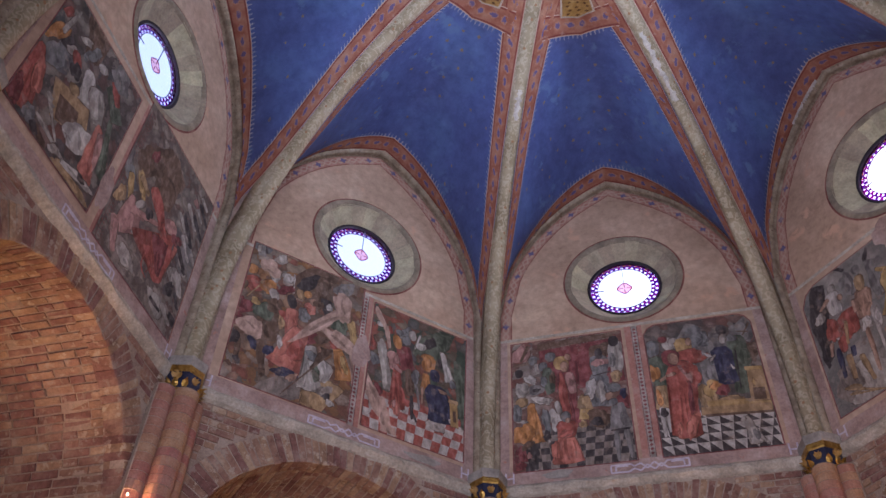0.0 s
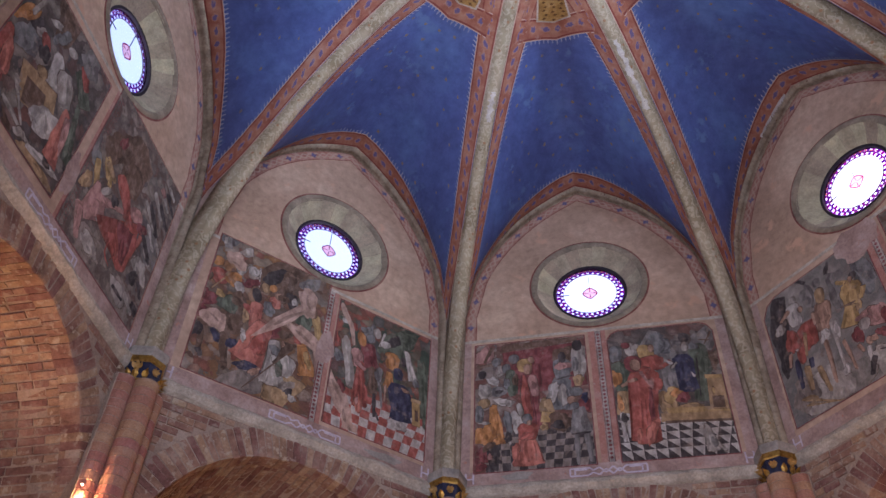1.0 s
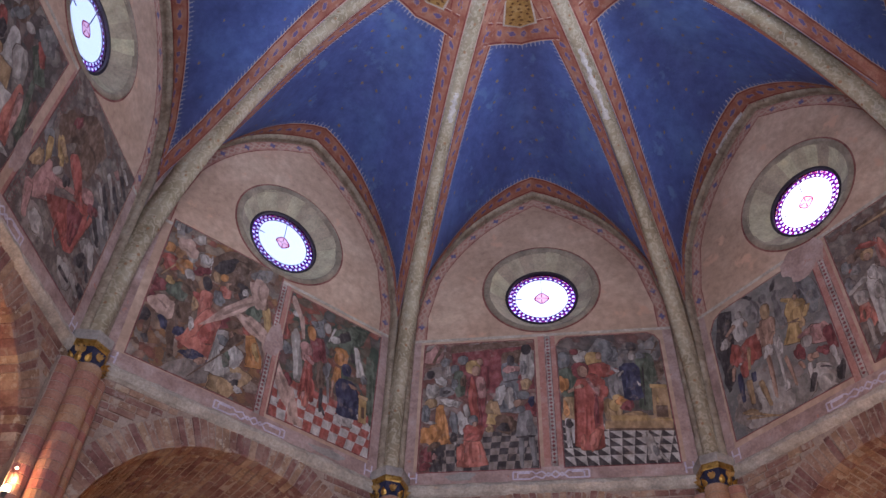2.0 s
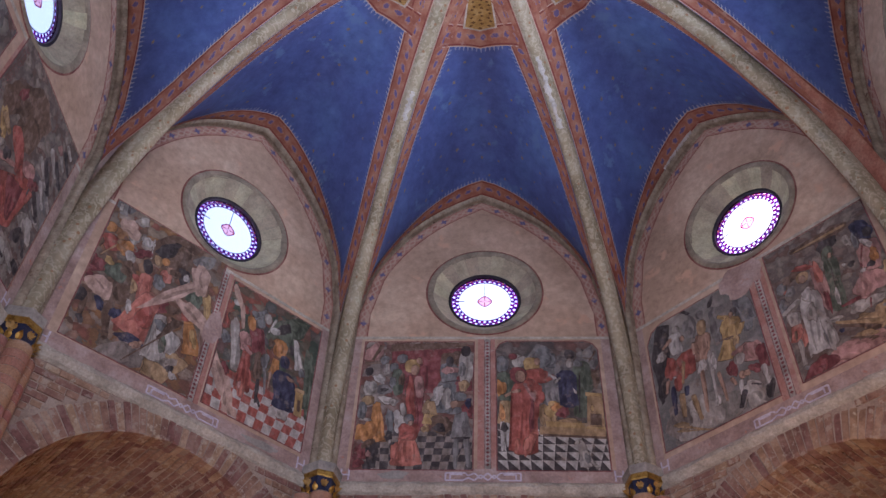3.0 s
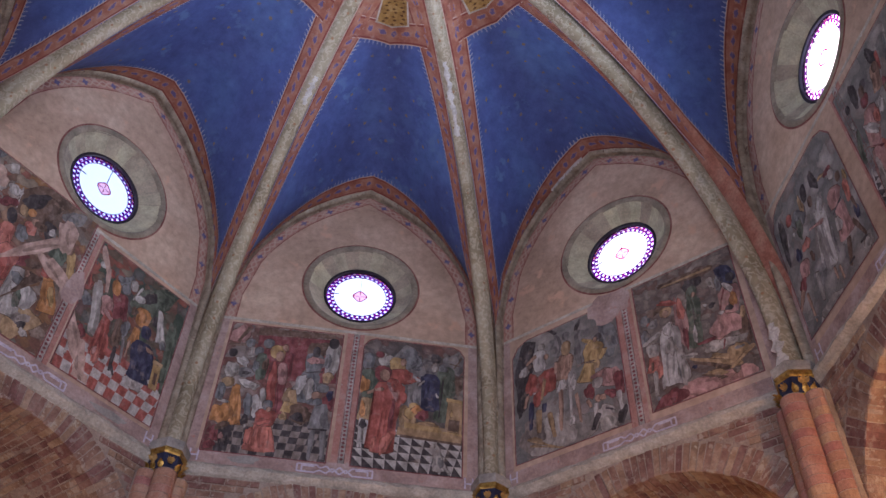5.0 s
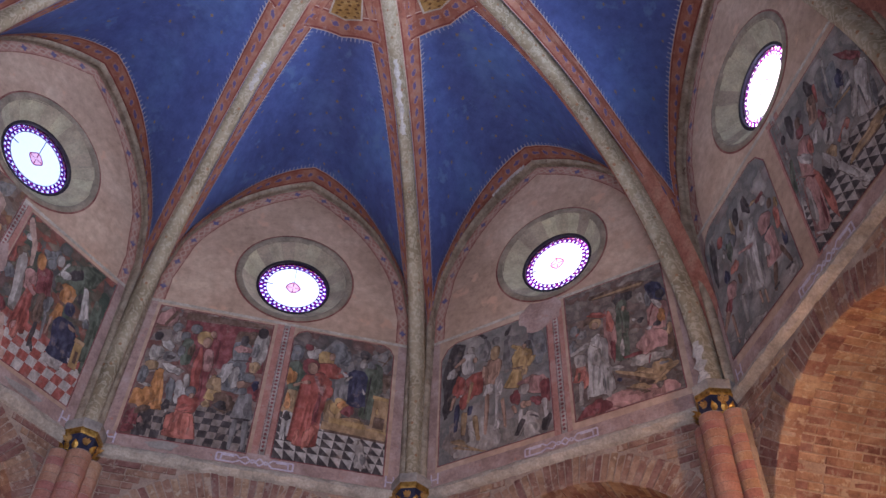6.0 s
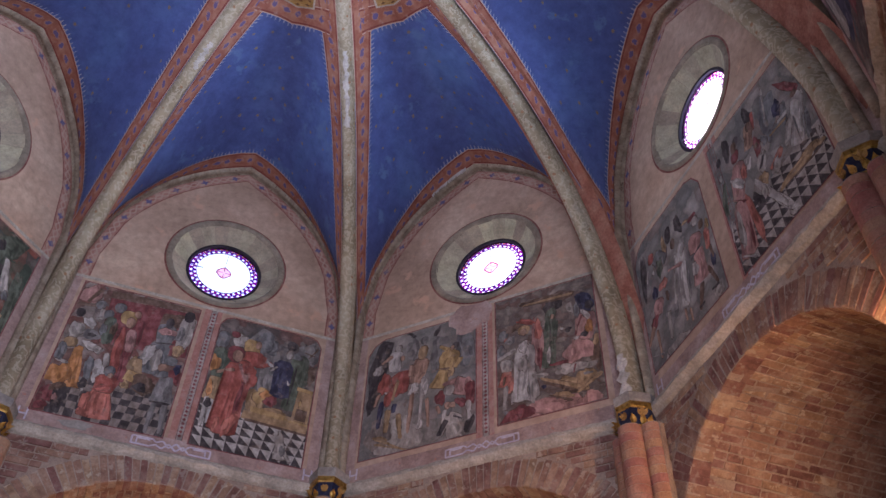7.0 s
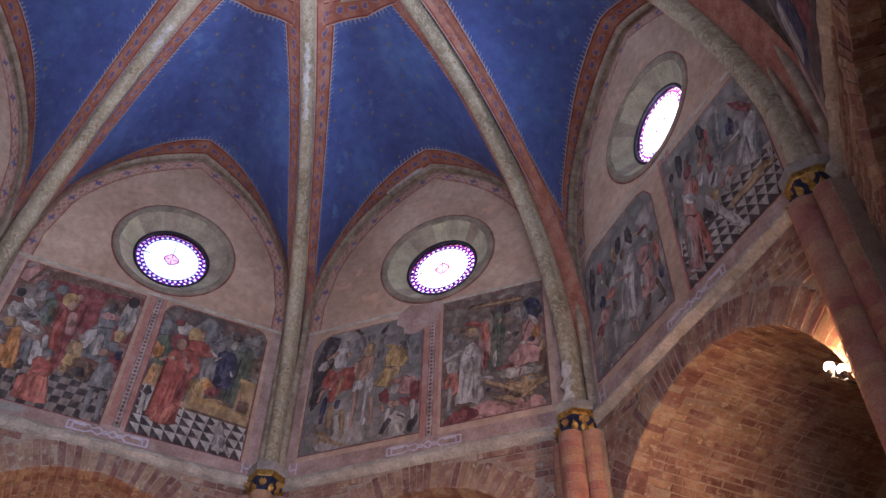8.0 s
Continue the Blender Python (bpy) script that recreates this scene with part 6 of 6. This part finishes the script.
def column(k):
    col = thing("corner_column", corner_m(k), "triple terracotta brick shaft with a gilded blue capital", "column", "corner columns")
    for x, y, wide in ((0, 4.10, 1.15), (-0.16, 4.20, 1.0), (0.16, 4.20, 1.0)):
        bm = bmesh.new()
        bmesh.ops.create_cone(bm, cap_ends=True, segments=18, radius1=0.0925 * wide, radius2=0.0925 * wide, depth=6.35, matrix=Matrix.Translation((x, y, 3.175)))
        part("shaft", bm, M_MORTAR, col, "", True)
        for i in range(24):
            d = new("brick_drum", DRUM)
            d.parent = col
            d.matrix_basis = pose(x + random.uniform(-0.002, 0.002), y + random.uniform(-0.002, 0.002), 6.345 - 0.086 * (i + 1), 0, 0, random.uniform(0, 360)) @ Matrix.Diagonal((wide, wide, 1, 1))
    bm = bmesh.new()
    box(bm, -0.26, 0.26, 4.17, 4.5, 0, 6.35)
    part("pilaster", bm, M_MORTAR, col)
    # block with a front and two slanting sides
    plan = [(-0.21, 4.2), (-0.09, 4.03), (0.09, 4.03), (0.21, 4.2), (0.21, 4.4), (-0.21, 4.4)]

    def block(z_scales, m, name, label="", owner=col):
        b = bmesh.new()
        rows = [[(x * s, 4.15 + (y - 4.15) * s, z) for x, y in plan] for z, s in z_scales]
        vs = grid(b, rows, closed=True)
        b.faces.new(list(reversed(vs[0])))
        b.faces.new(vs[-1])
        return part(name, b, m, owner, label)

    capital = block([(6.355, 0.70), (6.37, 0.72), (6.53, 0.80), (6.56, 0.82)], M_NAVY, "capital", "dark blue painted capital")
    block([(6.345, 0.74), (6.35, 0.77), (6.362, 0.77), (6.367, 0.74)], M_GILT, "lower_trim", "gilded trim", capital)
    block([(6.535, 0.82), (6.548, 0.90), (6.59, 0.92), (6.602, 0.88)], M_GILT, "upper_trim", "gilded trim", capital)
    block([(6.60, 0.88), (6.62, 0.95), (6.64, 0.97), (6.69, 0.97), (6.70, 0.94)], M_GREY, "abacus", "grey stone abacus", capital)
    for x, y, a in ((-0.11, 4.03, -22), (0.11, 4.03, 22), (-0.18, 4.12, -48), (0.18, 4.12, 48), (-0.225, 4.19, -60), (0.225, 4.19, 60)):
        lf = new("leaf", LEAF)
        lf.parent = capital
        lf.matrix_basis = pose(x * 0.74, 4.15 + (y - 4.15) * 0.78, 6.362, 0, 0, a)
    bm = bmesh.new()
    for a in (-60, -25, 25, 60, 180, 150, 210):
        leaf(bm, pose(0, 4.04, 6.45, 0, a, 0), 0.055)
    part("relief", bm, M_GOLDPAINT, capital, "pale gilded relief")
    for sx in (-1, 1):
        bm = bmesh.new()
        for a in (-50, 0, 50, 180):
            leaf(bm, pose(sx * 0.145, 4.11, 6.45, 0, 0, sx * 50) @ pose(0, 0, 0, 0, a, 0), 0.075)
        part("relief", bm, M_GOLDPAINT, capital, "pale gilded relief")
    return col


for k in WALLS:
    column(k)


# ---- lamps ----
M_BULB, _n, _b = shader("lit_bulb", 0.3)
_b.inputs["Emission Color"].default_value, _b.inputs["Emission Strength"].default_value = (1.0, 0.72, 0.42, 1), 8.0
M_METAL = worn("dark_metal", (0.03, 0.03, 0.03), (0.06, 0.055, 0.05), (0.09, 0.08, 0.07), 20, 80, 0.4, 0.1)


def spot_lamp(k, u, d, z, watts, aim=None, cone=105):
    lamp = thing("wall_spotlight", wall_m(k) @ pose(u, A + d, z), "small lit warm spotlight on a metal bracket, seen or added", "spotlight", "wall spotlights")
    bm = bmesh.new()
    bmesh.ops.create_uvsphere(bm, u_segments=16, v_segments=10, radius=0.033)
    part("bulb", bm, M_BULB, lamp, "glowing warm bulb", True)
    bm = bmesh.new()
    prof = [(0.012, -0.075), (0.016, -0.072), (0.018, -0.05), (0.024, -0.036), (0.026, -0.026), (0.02, -0.026)]
    grid(bm, [[(r * math.cos(a), r * math.sin(a), h) for a in np.linspace(0, 2 * math.pi, 17)[:16]] for r, h in prof], closed=True)
    part("housing", bm, M_METAL, lamp, "dark metal housing", True)
    bm = bmesh.new()
    box(bm, -0.005, 0.005, -0.005, 0.08, -0.082, -0.074, 0.001)
    part("bracket", bm, M_METAL, lamp)
    if aim:
        la = bpy.data.lights.new("spotlight_beam", "SPOT")
        la.spot_size, la.spot_blend = radians(cone), 0.9
        m = look((0, 0, 0.05), (aim[0] - u, aim[1] - d, aim[2] - z))
        glow = bpy.data.lights.new("bulb_light", "POINT")
        glow.energy, glow.color, glow.shadow_soft_size = 1.3, (1.0, 0.48, 0.17), 0.035
        ob = new("bulb_light", glow)
        ob.parent = lamp
        ob.matrix_basis = pose(0, -0.03, 0.075)
    else:
        la = bpy.data.lights.new("spotlight_beam", "POINT")
        m = pose(0, 0, 0.075)
    la.energy, la.color, la.shadow_soft_size = watts, (1.0, 0.50, 0.18), 0.04
    ob = new("spotlight_beam", la)
    ob.parent = lamp
    ob.matrix_basis = m


LAMP_W = 1.6
# A's third lamp and B's are unseen additions that brighten those niches
for k, u, d, z, p, aim in (("A", 1.40, -0.08, 5.26, 30.0, (-0.9, 0.7, 5.6)), ("A", 1.37, -0.08, 5.08, 30.0, (-0.5, 1.2, 6.0)), ("A", 0.9, 0.7, 3.6, 3.0, None), ("B", 0.8, 0.5, 3.6, 5.0, None),
                          ("E", 1.04, -0.08, 5.20, 22.0, (-1.35, 0.05, 5.0)), ("E", 1.12, -0.08, 5.12, 22.0, (-0.95, 0.05, 5.75)),
                          ("C", 0.9, 0.4, 3.7, 4.5, None), ("C", -0.9, 0.4, 3.7, 4.5, None), ("D", 0.6, 0.4, 3.7, 5.0, None)):
    spot_lamp(k, u, d, z, LAMP_W * p, aim, 82 if k == "E" else 105)


# ---- bare plaster patches ----
def rib_patch(k, r0, r1, label):
    """A jagged patch of bare plaster on the front of a rib."""
    owner = RIBS[k]
    rnd = random.Random(ord(k))
    rows = []
    for a in np.linspace(math.acos((r0 - RIB_C) / RIB_R), math.acos((r1 - RIB_C) / RIB_R), 26):
        n = Vector((0, math.cos(a), math.sin(a)))
        p = Vector((0, RIB_C, Z_SPRING)) + n * RIB_R
        wl, wr = rnd.uniform(0.015, 0.055), rnd.uniform(0.02, 0.055)
        rows.append([p + Vector((x, 0, 0)) + n * h for x, h in ((-wl, -0.026 + wl * 0.1), (-wl * 0.6, -0.045), (0, -0.053), (wr * 0.6, -0.045), (wr, -0.026 + wr * 0.1))])
    bm = bmesh.new()
    grid(bm, rows)
    part("bare_patch", bm, M_WORN, owner, label)


rib_patch("C", 2.5, 1.75, "flaked white plaster patch")
rib_patch("B", 2.4, 2.1, "flaked white plaster patch")
bm = bmesh.new()
rnd = random.Random(5)
rows = []
for z in np.linspace(6.72, 7.22, 22):
    w = 0.05 + 0.025 * math.sin(z * 40) + rnd.uniform(-0.01, 0.01)
    rows.append([(-w, 4.125 + rnd.uniform(-0.01, 0.008), z), (-0.02, 4.108 + rnd.uniform(-0.012, 0.01), z), (0.03, 4.108 + rnd.uniform(-0.012, 0.01), z), (w, 4.125, z)])
grid(bm, rows)
part("bare_patch", bm, M_WORN, RIBS["D"], "broken white plaster at the rib foot")
bm = bmesh.new()
for i in range(26):
    u = -0.58 + 0.018 * i + rnd.uniform(-0.006, 0.006)
    z = vault(u / span(Y_EDGE), Y_EDGE) - 0.012
    w, h = rnd.uniform(0.010, 0.022), rnd.uniform(0.03, 0.07)
    y = Y_EDGE - 0.03 - rnd.uniform(0, 0.008)
    ring = [(u - w, y, z + h * 0.3), (u + w * 0.3, y - 0.008, z + h * 0.55), (u + w, y, z - h * 0.1), (u + w * 0.4, y + 0.01, z - h), (u - w * 0.7, y + 0.004, z - h * 0.5)]
    bm.faces.new([bm.verts.new(p) for p in ring])
part("bare_patch", bm, M_WORN, ARCHES["D"], "chipped white plaster on the moulding")


# ---- daylight through the openings, with added fill lamps ----
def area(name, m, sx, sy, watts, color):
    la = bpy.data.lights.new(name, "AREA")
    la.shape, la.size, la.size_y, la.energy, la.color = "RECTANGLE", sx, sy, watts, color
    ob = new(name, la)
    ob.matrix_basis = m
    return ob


# F, G and H lie out of view; their lamps are added to brighten opposite walls
for k, watts in zip("ABCDEFGH", (7, 4, 1.2, 1.6, 11, 7, 1.6, 2.5)):
    beam = area("window_daylight", wall_m(k) @ pose(MID[k], A + 0.42, OC_Z - 0.02, -100, 0, 0), 0.9, 0.9, watts, (0.82, 0.90, 1.0))
    beam.data.spread = radians(76)
# added general fill from the unseen nave side; no source stands there
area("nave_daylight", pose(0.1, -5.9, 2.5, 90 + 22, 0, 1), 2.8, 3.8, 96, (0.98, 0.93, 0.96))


# ---- bricks ----
def brick_mesh(i, lx, lz, depth=0.05):
    rnd = random.Random(i)
    bm = bmesh.new()
    j = lambda s: rnd.uniform(-s, s)
    front = [Vector((sx * lx / 2 * (1 - 0.05) + j(0.006), -depth * 0.5 + j(0.003), sz * lz / 2 * 0.86 + j(0.003))) for sx, sz in ((-1, -1), (1, -1), (1, 1), (-1, 1))]
    mid = [Vector((sx * lx / 2 + j(0.003), -depth * 0.5 + 0.008, sz * lz / 2 + j(0.002))) for sx, sz in ((-1, -1), (1, -1), (1, 1), (-1, 1))]
    back = [Vector((v.x, depth * 0.5, v.z)) for v in mid]
    vs = grid(bm, [back, mid, front], closed=True)
    bm.faces.new(vs[2])
    me = bpy.data.meshes.new("brick")
    bmesh.ops.recalc_face_normals(bm, faces=bm.faces[:])
    bm.to_mesh(me)
    bm.free()
    me.materials.append(M_BRICK)
    return me


COURSE, LONG = 0.074, 0.25
BRICKS = [brick_mesh(i, LONG - 0.012, COURSE - 0.013) for i in range(5)]
VOUS = [brick_mesh(20 + i, 0.061, 0.29, 0.18) for i in range(4)]


def lay(parent, me, m, sx=1.0, name="brick"):
    ob = new(name, me)
    ob.parent = parent
    ob.matrix_basis = m @ Matrix.Diagonal((sx, 1, 1, 1))
    return ob


def brickwork(k):
    rnd = random.Random(ord(k) * 3)
    wall = WALL[k]
    ac, az, ar = ARCH[k]
    # ring of voussoirs
    n = int(math.pi * (ar + 0.10) / 0.07)
    for i in range(n):
        a = math.pi * (i + 0.5) / n
        r = ar + 0.138 + rnd.uniform(-0.008, 0.008)
        p = (ac + r * math.cos(a), A + 0.083 + rnd.uniform(-0.006, 0.006), az + r * math.sin(a))
        if abs(p[0]) < HALF - 0.02 and p[2] < 6.50:
            lay(wall, rnd.choice(VOUS), pose(*p, 0, 90 - math.degrees(a) + rnd.uniform(-1.5, 1.5), 0), rnd.uniform(0.92, 1.05), "voussoir")
    # courses of the spandrels
    row, z = 0, 4.3
    while z < 6.46:
        x = -HALF + (0.5 * LONG if row % 2 else 0)
        lim = ar + 0.32
        while x < HALF:
            x1 = x + LONG * rnd.choice((1, 1, 1, 0.55))
            lo, hi = x, min(x1, HALF - 0.01)
            dz = z - az
            cut = math.sqrt(lim * lim - dz * dz) if abs(dz) < lim and dz > 0 else (lim if dz <= 0 else 0)
            for s0, s1 in ((lo, min(hi, ac - cut)), (max(lo, ac + cut), hi)) if cut else ((lo, hi),):
                if s1 - s0 > 0.06:
                    lay(wall, rnd.choice(BRICKS), pose((s0 + s1) / 2, A + 0.013 + rnd.uniform(-0.007, 0.009), z, rnd.uniform(-1.5, 1.5), rnd.uniform(-0.8, 0.8), rnd.uniform(-1.5, 1.5)), (s1 - s0) / LONG)
            x = x1
        z += COURSE
        row += 1
    # courses of the barrel vault and of the jambs under it; the deep ones are joined
    shell = [q for q in wall.children if q.name.startswith("niche_shell")][0]
    g = ar + 0.042
    n = int(math.pi * g / COURSE)
    rings = [(ac + g * math.cos(a), az + g * math.sin(a), 90 - math.degrees(a)) for a in (math.pi * (i + 0.5) / n for i in range(n))]
    for i in range(5):
        rings += [(ac + g, az - COURSE * (i + 0.5), 90), (ac - g, az - COURSE * (i + 0.5), -90)]
    deep = bmesh.new()
    for row, (x, z, turn) in enumerate(rings):
        y = A + 0.17 - (0.5 * LONG if row % 2 else 0)
        while y < A + DEEP - 0.1:
            y1 = y + LONG * rnd.choice((1, 1, 0.9, 0.55))
            y0 = max(y, A + 0.165)
            if y1 - y0 > 0.07:
                sx = (y1 - y0) / LONG
                m = pose(x, (y0 + y1) / 2, z, 0, turn, 0) @ pose(0, 0, rnd.uniform(-0.004, 0.012), 0, 0, 90) @ pose(0, 0, 0, 90 + rnd.uniform(-2, 2), rnd.uniform(-1, 1), 0)
                if y0 < A + 1.15:
                    lay(shell, rnd.choice(BRICKS), m, sx)
                else:
                    before = len(deep.verts)
                    deep.from_mesh(rnd.choice(BRICKS))
                    deep.verts.ensure_lookup_table()
                    bmesh.ops.transform(deep, matrix=m @ Matrix.Diagonal((sx, 1, 1, 1)), verts=deep.verts[before:])
            y = y1
    tagged(part("deep_bricks", deep, M_BRICK, wall, "bricks deep in the niche"), kind="stuff")


for k in "ABCDEF":
    brickwork(k)


# ---- nave behind, plain walls that close the place ----
for i, (x0, x1, y0, y1, z0, z1) in enumerate(((-6.2, -6.0, -14, -4.2, 0, 9), (6.0, 6.2, -14, -4.2, 0, 9), (-6.2, 6.2, -14.2, -14, 0, 9), (-6.2, 6.2, -14.2, -4.7, 9, 9.2))):
    bm = bmesh.new()
    box(bm, x0, x1, y0, y1, z0, z1)
    tagged(link_mesh("nave_ceiling" if i == 3 else "nave_wall_%d" % (i + 1), bm, M_PLASTER), "plain plastered nave enclosure", "ceiling" if i == 3 else "wall", kind="structure")
